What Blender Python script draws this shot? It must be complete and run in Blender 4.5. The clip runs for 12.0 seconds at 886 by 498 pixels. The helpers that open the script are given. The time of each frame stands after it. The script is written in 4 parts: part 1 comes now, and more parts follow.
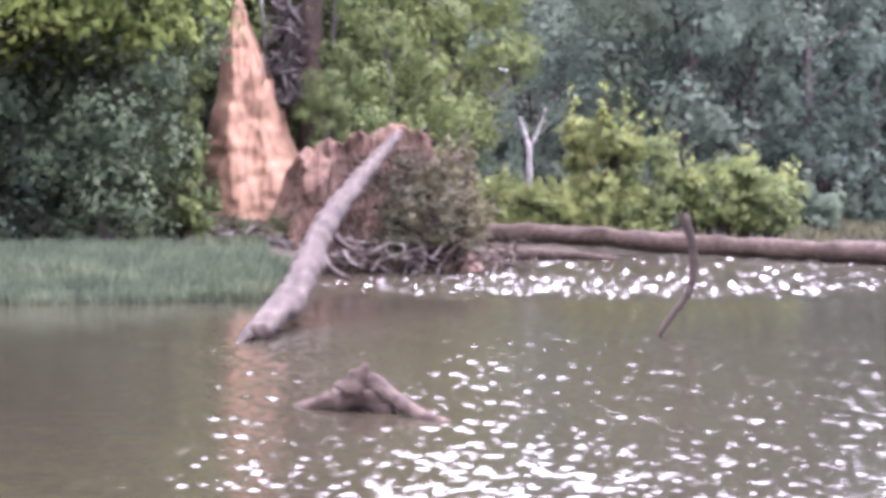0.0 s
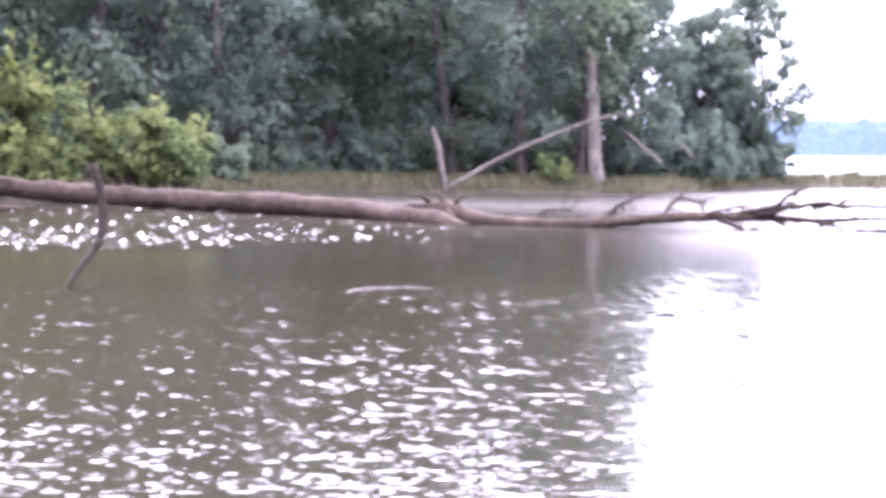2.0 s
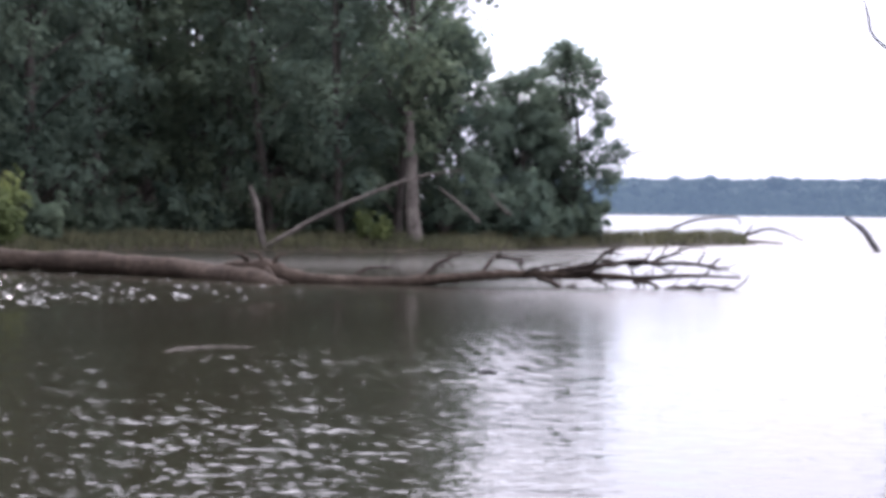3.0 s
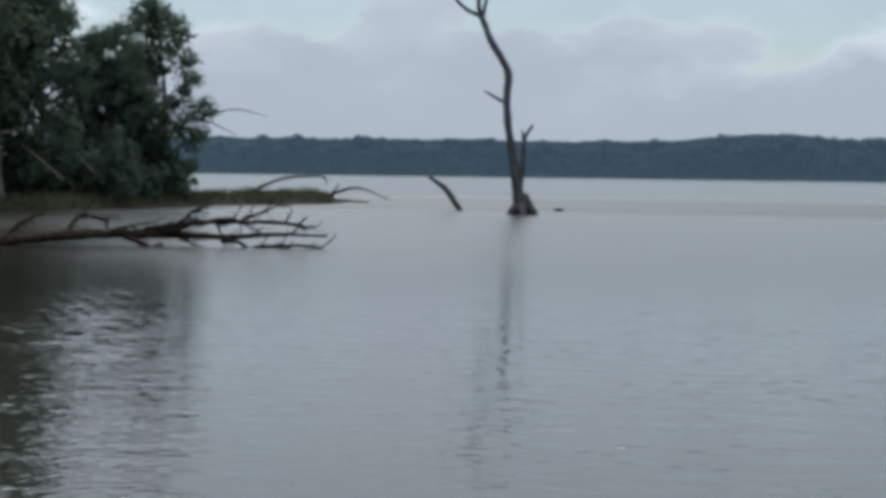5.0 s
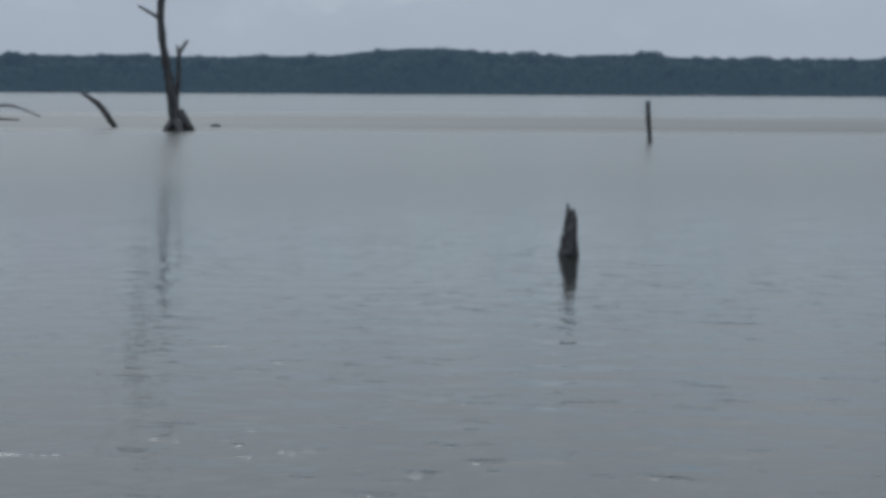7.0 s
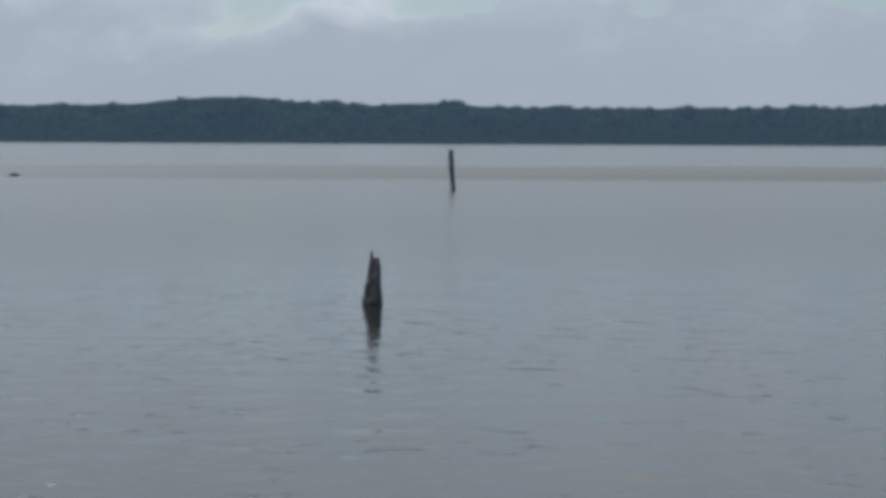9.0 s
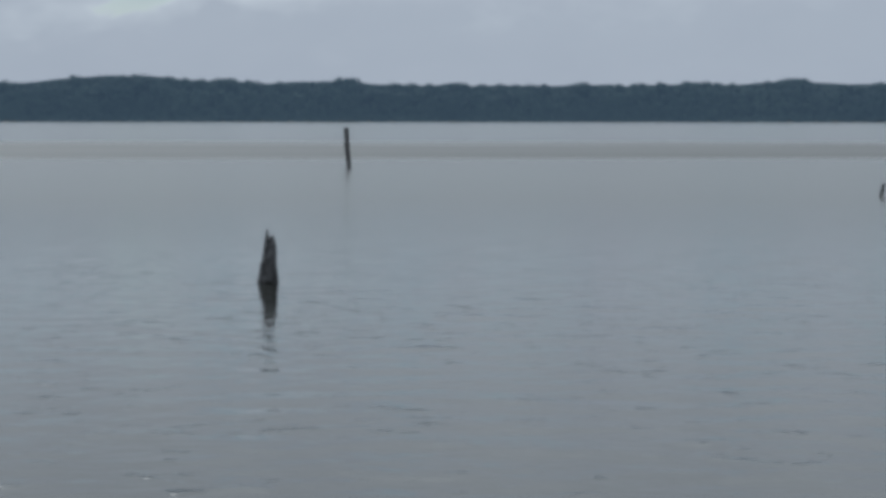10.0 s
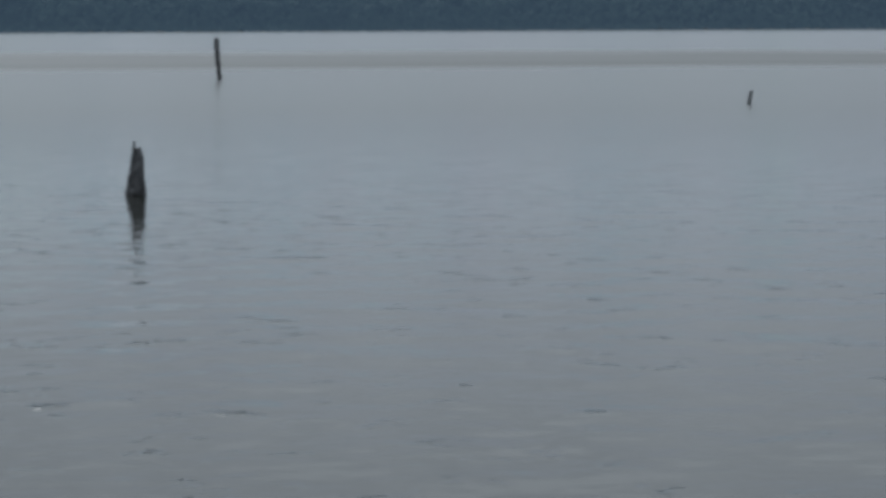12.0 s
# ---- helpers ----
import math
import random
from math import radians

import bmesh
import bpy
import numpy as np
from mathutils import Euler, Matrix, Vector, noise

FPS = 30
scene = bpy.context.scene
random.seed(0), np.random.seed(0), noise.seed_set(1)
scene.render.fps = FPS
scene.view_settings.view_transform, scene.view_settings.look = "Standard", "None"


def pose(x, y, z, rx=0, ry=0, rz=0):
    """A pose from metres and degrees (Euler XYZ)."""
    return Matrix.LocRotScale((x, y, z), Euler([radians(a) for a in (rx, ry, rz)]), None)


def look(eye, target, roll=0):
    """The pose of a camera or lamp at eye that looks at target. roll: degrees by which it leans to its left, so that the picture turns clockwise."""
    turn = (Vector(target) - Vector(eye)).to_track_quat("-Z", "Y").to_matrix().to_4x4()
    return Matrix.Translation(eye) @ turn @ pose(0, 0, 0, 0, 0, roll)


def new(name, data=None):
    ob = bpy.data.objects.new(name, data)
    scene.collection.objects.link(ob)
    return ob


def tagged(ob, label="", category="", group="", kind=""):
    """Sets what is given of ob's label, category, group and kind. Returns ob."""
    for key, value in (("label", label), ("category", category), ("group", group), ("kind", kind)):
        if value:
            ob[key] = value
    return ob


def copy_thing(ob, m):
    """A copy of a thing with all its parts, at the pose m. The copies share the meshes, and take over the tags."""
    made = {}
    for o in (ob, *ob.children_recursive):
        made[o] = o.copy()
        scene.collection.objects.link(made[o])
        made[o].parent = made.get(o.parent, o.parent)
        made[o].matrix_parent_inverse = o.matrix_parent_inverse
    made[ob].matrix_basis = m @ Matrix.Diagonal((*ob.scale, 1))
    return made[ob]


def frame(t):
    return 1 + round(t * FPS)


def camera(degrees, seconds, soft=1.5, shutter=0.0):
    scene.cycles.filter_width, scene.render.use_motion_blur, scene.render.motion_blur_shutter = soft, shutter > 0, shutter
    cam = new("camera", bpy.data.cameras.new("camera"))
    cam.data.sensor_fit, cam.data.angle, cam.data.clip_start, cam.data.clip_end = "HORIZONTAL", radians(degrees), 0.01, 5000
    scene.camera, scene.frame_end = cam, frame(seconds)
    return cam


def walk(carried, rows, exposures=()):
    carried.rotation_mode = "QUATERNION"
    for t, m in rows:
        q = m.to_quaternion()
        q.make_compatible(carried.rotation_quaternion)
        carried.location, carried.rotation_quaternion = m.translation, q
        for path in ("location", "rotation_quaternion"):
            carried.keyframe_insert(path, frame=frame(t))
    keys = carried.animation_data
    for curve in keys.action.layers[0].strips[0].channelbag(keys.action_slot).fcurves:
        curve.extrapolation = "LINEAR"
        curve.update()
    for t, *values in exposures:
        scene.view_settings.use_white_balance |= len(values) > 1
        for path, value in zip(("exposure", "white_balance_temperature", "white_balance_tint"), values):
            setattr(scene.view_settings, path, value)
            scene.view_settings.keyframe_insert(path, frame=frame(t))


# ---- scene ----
EYE = 1.6                      # height of the lens over the lake
cam = camera(25.0, 12.0, soft=4.4, shutter=0.3)
# seconds, sideways drift in metres, heading to the right, pitch and lean in degrees
ROWS = [(0.0, 0.032, 0.0, -1.51, 0.01), (0.5, -0.02, 2.32, -2.21, 0.66), (1.0, -0.021, 10.1, -3.78, 0.82),
        (1.5, -0.024, 14.33, -2.8, 1.0), (2.0, 0.024, 16.82, -2.84, 0.55), (2.5, -0.002, 19.71, -1.92, 0.41),
        (2.7, -0.011, 20.57, -1.14, 0.42), (4.3, -0.039, 29.73, -2.31, 0.88), (4.5, -0.036, 30.68, -1.99, 0.89),
        (5.0, -0.03, 33.85, -2.17, 0.75), (5.5, -0.06, 36.21, -3.09, 0.77), (6.0, -0.048, 38.97, -2.97, 0.91),
        (6.5, -0.022, 41.07, -3.41, 0.76), (7.0, 0.004, 43.63, -4.51, 0.29), (7.5, 0.012, 45.79, -5.04, 0.3),
        (7.7, 0.023, 46.47, -5.13, 0.17), (9.3, 0.013, 50.24, -2.56, 0.42), (9.5, 0.022, 51.0, -2.54, 0.47),
        (10.0, 0.022, 52.22, -3.72, 0.04), (10.5, 0.042, 54.24, -5.07, 0.21), (11.0, 0.038, 54.38, -6.92, -0.56),
        (11.5, 0.052, 54.72, -6.27, -0.64), (12.0, 0.07, 55.85, -6.31, -0.23)]
walk(cam, [(t, pose(d * math.cos(radians(h)), -d * math.sin(radians(h)), EYE, 90 + p, -r, -h)) for t, d, h, p, r in ROWS],
     exposures=[(0.0, 4.4, 5980, 45), (1.0, 4.7, 5850, 48), (1.7, 4.5, 5880, 45), (2.3, 3.8, 5980, 40), (2.7, 3.1, 6080, 33), (3.5, 1.3, 6200, 15),
                (4.3, 0.9, 5930, 7), (5.0, 0.7, 5930, 7), (6.5, 0.49, 5900, 6), (12.0, 0.49, 5880, 6)])

# ---- world and sun ----
SUN_HEADING, SUN_HEIGHT = 24.0, 48.0
world = bpy.data.worlds.new("sky")
scene.world = world
world.use_nodes = True
wn, wl = world.node_tree.nodes, world.node_tree.links
wn.clear()


def wnode(kind, **sets):
    n = wn.new(kind)
    for k, v in sets.items():
        n.inputs[k.replace("_", " ")].default_value = v
    return n


sky = wn.new("ShaderNodeTexSky")
sky.sky_type = "NISHITA"
sky.sun_disc = False
sky.sun_elevation, sky.sun_rotation = radians(SUN_HEIGHT), radians(SUN_HEADING)
sky.air_density, sky.dust_density, sky.ozone_density = 1.0, 0.4, 1.5
bg_sky = wnode("ShaderNodeBackground", Strength=0.045)
wl.new(sky.outputs[0], bg_sky.inputs[0])
tc = wn.new("ShaderNodeTexCoord")
flat = wn.new("ShaderNodeMapping")
flat.inputs["Scale"].default_value = (1, 1, 1.9)
wl.new(tc.outputs["Generated"], flat.inputs[0])


def wmath(op, a, b):
    n = wn.new("ShaderNodeMath")
    n.operation = op
    for i, v in enumerate((a, b)):
        if hasattr(v, "is_linked"):
            wl.new(v, n.inputs[i])
        else:
            n.inputs[i].default_value = v
    return n.outputs[0]


def wramp(src, stops):
    r = wn.new("ShaderNodeValToRGB")
    while len(r.color_ramp.elements) < len(stops):
        r.color_ramp.elements.new(0.5)
    for e, (p, c) in zip(r.color_ramp.elements, stops):
        e.position, e.color = p, (*c, 1)
    wl.new(src, r.inputs[0])
    return r.outputs[0]


updown = wn.new("ShaderNodeSeparateXYZ")
wl.new(tc.outputs["Generated"], updown.inputs[0])
height = wmath("MAXIMUM", updown.outputs["Z"], 0.0)
puff = wnode("ShaderNodeTexNoise", Scale=15.0, Detail=5.0, Roughness=0.48, Distortion=0.1)
wl.new(flat.outputs[0], puff.inputs["Vector"])
# a hazy bank of cumulus low down with lumpy bright tops, pale blue over it, a broken grey deck higher up
lumps = wmath("MULTIPLY", wmath("SUBTRACT", puff.outputs["Fac"], 0.5), 0.13)
bank = wmath("ADD", wmath("SUBTRACT", 0.072, height), lumps)
deck = wmath("SUBTRACT", wmath("ADD", wmath("MULTIPLY", wmath("SUBTRACT", puff.outputs["Fac"], 0.5), 0.16), wmath("MULTIPLY", height, 0.9)), 0.092)
mass = wmath("ADD", wmath("MULTIPLY", wmath("MAXIMUM", bank, deck), 14.0), 0.5)
cover = wramp(mass, [(0.47, (0.45, 0.45, 0.45)), (0.53, (1, 1, 1))])
# the thin edges of the clouds are brighter than their bellies
rim = wramp(wmath("ADD", wmath("MULTIPLY", bank, 10.0), 0.5), [(0.38, (0, 0, 0)), (0.5, (0.3, 0.3, 0.3)), (0.56, (0.17, 0.17, 0.17)), (0.78, (0, 0, 0))])
patchy = wnode("ShaderNodeTexNoise", Scale=5.0, Detail=2.0)
wl.new(tc.outputs["Generated"], patchy.inputs["Vector"])
rim = wmath("MULTIPLY", rim, wramp(patchy.outputs["Fac"], [(0.42, (0.05, 0.05, 0.05)), (0.62, (1, 1, 1))]))
body = wnode("ShaderNodeTexNoise", Scale=17.0, Detail=6.0, Roughness=0.55, Distortion=0.2)
wl.new(flat.outputs[0], body.inputs["Vector"])
tone = wramp(wmath("ADD", wmath("ADD", wmath("MULTIPLY", body.outputs["Fac"], 0.24), 0.38), wmath("ADD", wmath("MULTIPLY", height, 1.8), rim)), [(0.45, (0.27, 0.286, 0.318)), (0.6, (0.29, 0.305, 0.335)), (0.85, (0.43, 0.444, 0.458)), (1.0, (0.55, 0.565, 0.575))])
# an overcast sky grows brighter towards the zenith
zenith = wn.new("ShaderNodeMapRange")
for k, v in (("From Min", 0.24), ("From Max", 0.9), ("To Min", 1.0), ("To Max", 3.2)):
    zenith.inputs[k].default_value = v
wl.new(height, zenith.inputs["Value"])
bg_cloud = wnode("ShaderNodeBackground", Strength=1.0)
wl.new(zenith.outputs[0], bg_cloud.inputs["Strength"])
wl.new(tone, bg_cloud.inputs[0])
both = wn.new("ShaderNodeMixShader")
wl.new(cover, both.inputs[0])
wl.new(bg_sky.outputs[0], both.inputs[1])
wl.new(bg_cloud.outputs[0], both.inputs[2])
wout = wn.new("ShaderNodeOutputWorld")
wl.new(both.outputs[0], wout.inputs[0])

sun_data = bpy.data.lights.new("sun", "SUN")
sun_data.energy, sun_data.angle, sun_data.color = 1.0, radians(28), (1, 0.97, 0.92)
sun = new("sun", sun_data)
hs, es = radians(SUN_HEADING), radians(SUN_HEIGHT)
sun.matrix_world = look((math.sin(hs) * math.cos(es) * 100, math.cos(hs) * math.cos(es) * 100, math.sin(es) * 100), (0, 0, 0))

# ---- materials ----


def base_material(name, rough=0.8, spec=0.3):
    m = bpy.data.materials.new(name)
    m.use_nodes = True
    b = m.node_tree.nodes["Principled BSDF"]
    b.inputs["Roughness"].default_value = rough
    b.inputs["Specular IOR Level"].default_value = spec
    return m, m.node_tree.nodes, m.node_tree.links, b


def noise_node(n, l, scale, detail=5.0, rough=0.6, stretch=(1, 1, 1), coord="Object"):
    t = n.new("ShaderNodeTexCoord")
    mp = n.new("ShaderNodeMapping")
    mp.inputs["Scale"].default_value = stretch
    l.new(t.outputs[coord], mp.inputs[0])
    x = n.new("ShaderNodeTexNoise")
    x.inputs["Scale"].default_value, x.inputs["Detail"].default_value, x.inputs["Roughness"].default_value = scale, detail, rough
    l.new(mp.outputs[0], x.inputs["Vector"])
    return x


def ramp_node(n, l, source, stops):
    r = n.new("ShaderNodeValToRGB")
    els = r.color_ramp.elements
    while len(els) < len(stops):
        els.new(0.5)
    for e, (p, c) in zip(els, stops):
        e.position, e.color = p, (*c, 1)
    l.new(source, r.inputs[0])
    return r


def mixed(n, l, a, b, fac, mode="MIX"):
    m = n.new("ShaderNodeMix")
    m.data_type, m.blend_type = "RGBA", mode
    for sock, v in ((m.inputs[6], a), (m.inputs[7], b), (m.inputs[0], fac)):
        if hasattr(v, "is_linked"):
            l.new(v, sock)
        else:
            sock.default_value = (*v, 1) if isinstance(v, tuple) else v
    return m.outputs[2]


def earthy(name, dark, mid, light, fine=14.0, broad=1.3, rough=0.9, bump=0.5, depth=0.03, stretch=(1, 1, 1)):
    """Wood, soil or clay: broad stains over a fine grain, with relief from the grain."""
    m, n, l, b = base_material(name, rough, 0.05)
    grain = noise_node(n, l, fine, 6, 0.65, stretch)
    stain = noise_node(n, l, broad, 4, 0.6)
    c1 = ramp_node(n, l, grain.outputs[0], [(0.3, dark), (0.5, mid), (0.72, light)])
    c2 = ramp_node(n, l, stain.outputs[0], [(0.35, (0.45, 0.45, 0.45)), (0.65, (1.0, 1.0, 1.0))])
    l.new(mixed(n, l, c1.outputs[0], c2.outputs[0], 0.75, "MULTIPLY"), b.inputs["Base Color"])
    bp = n.new("ShaderNodeBump")
    bp.inputs["Strength"].default_value, bp.inputs["Distance"].default_value = bump, depth
    l.new(grain.outputs[0], bp.inputs["Height"])
    l.new(bp.outputs[0], b.inputs["Normal"])
    return m


def leafy(name, dark, mid, light, through_light=0.35, patch=0.5):
    """Leaves: each leaf its own shade, larger patches, light shining through the blade."""
    m, n, l, b = base_material(name, 0.7, 0.06)
    g = n.new("ShaderNodeNewGeometry")
    c1 = ramp_node(n, l, g.outputs["Random Per Island"], [(0.0, dark), (0.55, mid), (1.0, light)])
    pn = noise_node(n, l, patch, 3, 0.6)
    c2 = ramp_node(n, l, pn.outputs[0], [(0.32, (0.55, 0.62, 0.6)), (0.68, (1.15, 1.1, 0.95))])
    col = mixed(n, l, c1.outputs[0], c2.outputs[0], 0.9, "MULTIPLY")
    o = n.new("ShaderNodeObjectInfo")
    c3 = ramp_node(n, l, o.outputs["Random"], [(0.0, (0.75, 0.8, 0.85)), (1.0, (1.1, 1.05, 0.9))])
    col = mixed(n, l, col, c3.outputs[0], 0.8, "MULTIPLY")
    l.new(col, b.inputs["Base Color"])
    tr = n.new("ShaderNodeBsdfTranslucent")
    l.new(col, tr.inputs[0])
    mx = n.new("ShaderNodeMixShader")
    mx.inputs[0].default_value = through_light
    l.new(b.outputs[0], mx.inputs[1])
    l.new(tr.outputs[0], mx.inputs[2])
    l.new(mx.outputs[0], n["Material Output"].inputs[0])
    return m


M_BARK = earthy("bark", (0.012, 0.011, 0.01), (0.034, 0.03, 0.027), (0.07, 0.064, 0.06), 9, 1.0, stretch=(1, 1, 0.25))
M_GREYWOOD = earthy("weathered_wood", (0.024, 0.021, 0.0185), (0.058, 0.0515, 0.046), (0.105, 0.096, 0.088), 12, 1.6, stretch=(1, 1, 0.4))
M_LEANWOOD = earthy("slanting_log_wood", (0.0055, 0.0043, 0.0034), (0.016, 0.0127, 0.0101), (0.04, 0.0336, 0.0275), 11, 1.6, bump=0.8, depth=0.04, stretch=(1, 0.03, 0.5))
M_LOGWOOD = earthy("brown_log_bark", (0.01, 0.0075, 0.0058), (0.025, 0.0188, 0.0145), (0.048, 0.0375, 0.03), 8, 1.2, bump=0.8, depth=0.05)
M_BRANCH = earthy("dead_branch_bark", (0.0075, 0.0058, 0.0048), (0.0175, 0.0138, 0.0115), (0.035, 0.0285, 0.0245), 12, 1.4)
M_WETWOOD = earthy("wet_dark_wood", (0.02, 0.0205, 0.022), (0.044, 0.0445, 0.047), (0.082, 0.082, 0.085), 14, 2.2, rough=0.7)
M_PALEWOOD = earthy("bleached_wood", (0.055, 0.053, 0.05), (0.12, 0.115, 0.108), (0.2, 0.194, 0.183), 10, 1.5)
M_CLAY = earthy("orange_clay", (0.1, 0.061, 0.039), (0.13, 0.082, 0.053), (0.155, 0.103, 0.068), 3.5, 0.6, bump=0.3, depth=0.04, stretch=(1, 1, 0.6))
M_SOIL = earthy("brown_soil", (0.026, 0.017, 0.0125), (0.05, 0.032, 0.023), (0.075, 0.048, 0.034), 4.0, 0.8, bump=0.9, depth=0.1)
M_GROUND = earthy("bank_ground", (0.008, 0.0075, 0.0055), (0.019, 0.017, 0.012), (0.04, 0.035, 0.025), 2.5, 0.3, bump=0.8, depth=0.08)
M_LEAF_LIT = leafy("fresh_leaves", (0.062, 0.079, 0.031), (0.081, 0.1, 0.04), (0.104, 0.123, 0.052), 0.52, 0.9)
# brighter copy for the overhanging tree: sunlight is put into the leaf colour
M_LEAF_PAINTED_SUN = leafy("painted_sun_leaves", (0.095, 0.122, 0.038), (0.12, 0.15, 0.048), (0.15, 0.18, 0.062), 0.6, 0.9)
M_LEAF_MID = leafy("green_leaves", (0.044, 0.061, 0.026), (0.058, 0.078, 0.033), (0.074, 0.096, 0.041), 0.4, 0.6)
# forest leaves, paler and bluer than the near trees: haze mixed into the colour
M_LEAF_HAZED = leafy("hazed_forest_leaves", (0.07, 0.097, 0.081), (0.079, 0.107, 0.088), (0.09, 0.119, 0.095), 0.62, 0.3)
M_LEAF_VINE = leafy("vine_leaves", (0.03, 0.044, 0.03), (0.039, 0.056, 0.037), (0.05, 0.068, 0.042), 0.35, 0.5)
M_GRASS = leafy("marsh_grass", (0.021, 0.029, 0.019), (0.033, 0.044, 0.029), (0.05, 0.063, 0.043), 0.3, 0.7)
M_SEDGE = leafy("dark_sedge", (0.036, 0.039, 0.027), (0.055, 0.058, 0.04), (0.078, 0.079, 0.055), 0.25, 0.5)
M_DRYLEAF = leafy("withered_leaves", (0.028, 0.026, 0.017), (0.043, 0.04, 0.025), (0.064, 0.06, 0.036), 0.3, 0.8)
M_FARLEAF_HAZED = leafy("hazed_distant_leaves", (0.013, 0.022, 0.021), (0.0135, 0.0228, 0.0215), (0.0143, 0.0238, 0.0218), 0.2, 0.02)
# air haze over the far woods, a kilometre-off backdrop, put in as blue glow
far_base = M_FARLEAF_HAZED.node_tree.nodes["Principled BSDF"]
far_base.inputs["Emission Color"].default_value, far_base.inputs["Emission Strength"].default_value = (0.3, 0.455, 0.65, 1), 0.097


def water_material():
    m, n, l, b = base_material("lake_water", 0.09, 0.5)
    b.inputs["IOR"].default_value = 1.333
    b.distribution = "GGX"

    def op(kind, x, y, z=None):
        q = n.new("ShaderNodeMath")
        q.operation = kind
        for i, v in enumerate((x, y, z)):
            if v is None:
                continue
            if hasattr(v, "is_linked"):
                l.new(v, q.inputs[i])
            else:
                q.inputs[i].default_value = v
        return q.outputs[0]

    def span(v, f0, f1, t0, t1):
        q = n.new("ShaderNodeMapRange")
        for k, x in (("From Min", f0), ("From Max", f1), ("To Min", t0), ("To Max", t1)):
            q.inputs[k].default_value = x
        l.new(v, q.inputs["Value"])
        return q.outputs[0]

    murk = noise_node(n, l, 0.05, 4, 0.6)
    c = ramp_node(n, l, murk.outputs[0], [(0.3, (0.0062, 0.0066, 0.0052)), (0.7, (0.009, 0.0093, 0.0075))])
    t = n.new("ShaderNodeTexCoord")
    sep = n.new("ShaderNodeSeparateXYZ")
    l.new(t.outputs["Object"], sep.inputs[0])
    x, y = sep.outputs["X"], sep.outputs["Y"]
    # out on the open lake the crests lie across a wind from the north-east
    crest = n.new("ShaderNodeCombineXYZ")
    l.new(op("MULTIPLY", op("MULTIPLY_ADD", x, 0.64, op("MULTIPLY", y, -0.77)), 0.75), crest.inputs[0])
    l.new(op("MULTIPLY_ADD", x, 0.77, op("MULTIPLY", y, 0.64)), crest.inputs[1])

    def crest_noise(scale, detail):
        q = n.new("ShaderNodeTexNoise")
        q.inputs["Scale"].default_value, q.inputs["Detail"].default_value, q.inputs["Roughness"].default_value = scale, detail, 0.5
        l.new(crest.outputs[0], q.inputs["Vector"])
        return q.outputs[0]

    small = op("POWER", span(crest_noise(6.0, 3), 0.5, 0.85, 0.0, 1.0), 1.2)
    fine = noise_node(n, l, 12.0, 2, 0.5, (0.8, 0.8, 1)).outputs[0]
    swell = noise_node(n, l, 1.1, 2, 0.5, (1, 0.7, 1)).outputs[0]
    cove = span(op("MULTIPLY_ADD", y, -0.42, x), -1.6, 2.6, 1.0, 0.0)
    # the cove is muddier than the open lake
    mud = ramp_node(n, l, murk.outputs[0], [(0.3, (0.0074, 0.0068, 0.0044)), (0.7, (0.0106, 0.0096, 0.0063))])
    l.new(mixed(n, l, c.outputs[0], mud.outputs[0], cove), b.inputs["Base Color"])
    # cat's-paws come in near the shore; a ruffled lane lies across the open lake
    dist = op("SQRT", op("ADD", op("MULTIPLY", x, x), op("MULTIPLY", y, y)), 0.0)
    wander = noise_node(n, l, 0.012, 3, 0.6, (1, 1, 1)).outputs[0]
    lane = ramp_node(n, l, span(op("MULTIPLY_ADD", wander, 60.0, op("SUBTRACT", dist, 30.0)), 0.0, 400.0, 0.0, 1.0), [(0.19, (0, 0, 0)), (0.22, (1, 1, 1)), (0.3, (1, 1, 1)), (0.36, (0, 0, 0))]).outputs[0]
    paws = op("MULTIPLY", op("MULTIPLY", span(crest_noise(4.2, 2), 0.53, 0.64, 0.0, 1.0), span(crest_noise(0.45, 2), 0.42, 0.56, 0.15, 1.0)), span(dist, 9.0, 20.0, 1.0, 0.25))
    ripple = op("ADD", op("MULTIPLY", swell, 0.05), op("MULTIPLY", crest_noise(5.5, 1), 0.13))
    open_waves = op("ADD", ripple, op("MULTIPLY", small, op("MULTIPLY_ADD", paws, 0.5, 0.03)))
    high = op("ADD", op("MULTIPLY", fine, op("MULTIPLY", cove, 0.06)), op("MULTIPLY", open_waves, op("MULTIPLY", span(cove, 0.0, 1.0, 1.0, 0.3), span(dist, 18.0, 44.0, 1.0, 0.1))))
    # ripples too fine to tell apart blur the mirror, more so far out
    haze = op("ADD", op("MULTIPLY", ramp_node(n, l, span(dist, 0.0, 100.0, 0.0, 1.0), [(0.08, (0.06, 0.06, 0.06)), (0.18, (0.07, 0.07, 0.07)), (0.28, (0.16, 0.16, 0.16)), (0.4, (0.25, 0.25, 0.25)), (0.8, (0.25, 0.25, 0.25)), (1.0, (0.17, 0.17, 0.17))]).outputs[0], op("MAXIMUM", span(cove, 0.0, 1.0, 1.0, 0.35), span(dist, 44.0, 58.0, 0.35, 1.0))), op("MULTIPLY", lane, 0.3))
    l.new(haze, b.inputs["Roughness"])
    bp = n.new("ShaderNodeBump")
    bp.inputs["Strength"].default_value, bp.inputs["Distance"].default_value = 1.0, 0.055
    l.new(high, bp.inputs["Height"])
    l.new(bp.outputs[0], b.inputs["Normal"])
    return m


M_WATER = water_material()

# ---- geometry helpers ----


def at(az, d, z=0.0):
    """The place d metres out at a heading az degrees to the right of north, z over the lake."""
    return Vector((d * math.sin(radians(az)), d * math.cos(radians(az)), z))


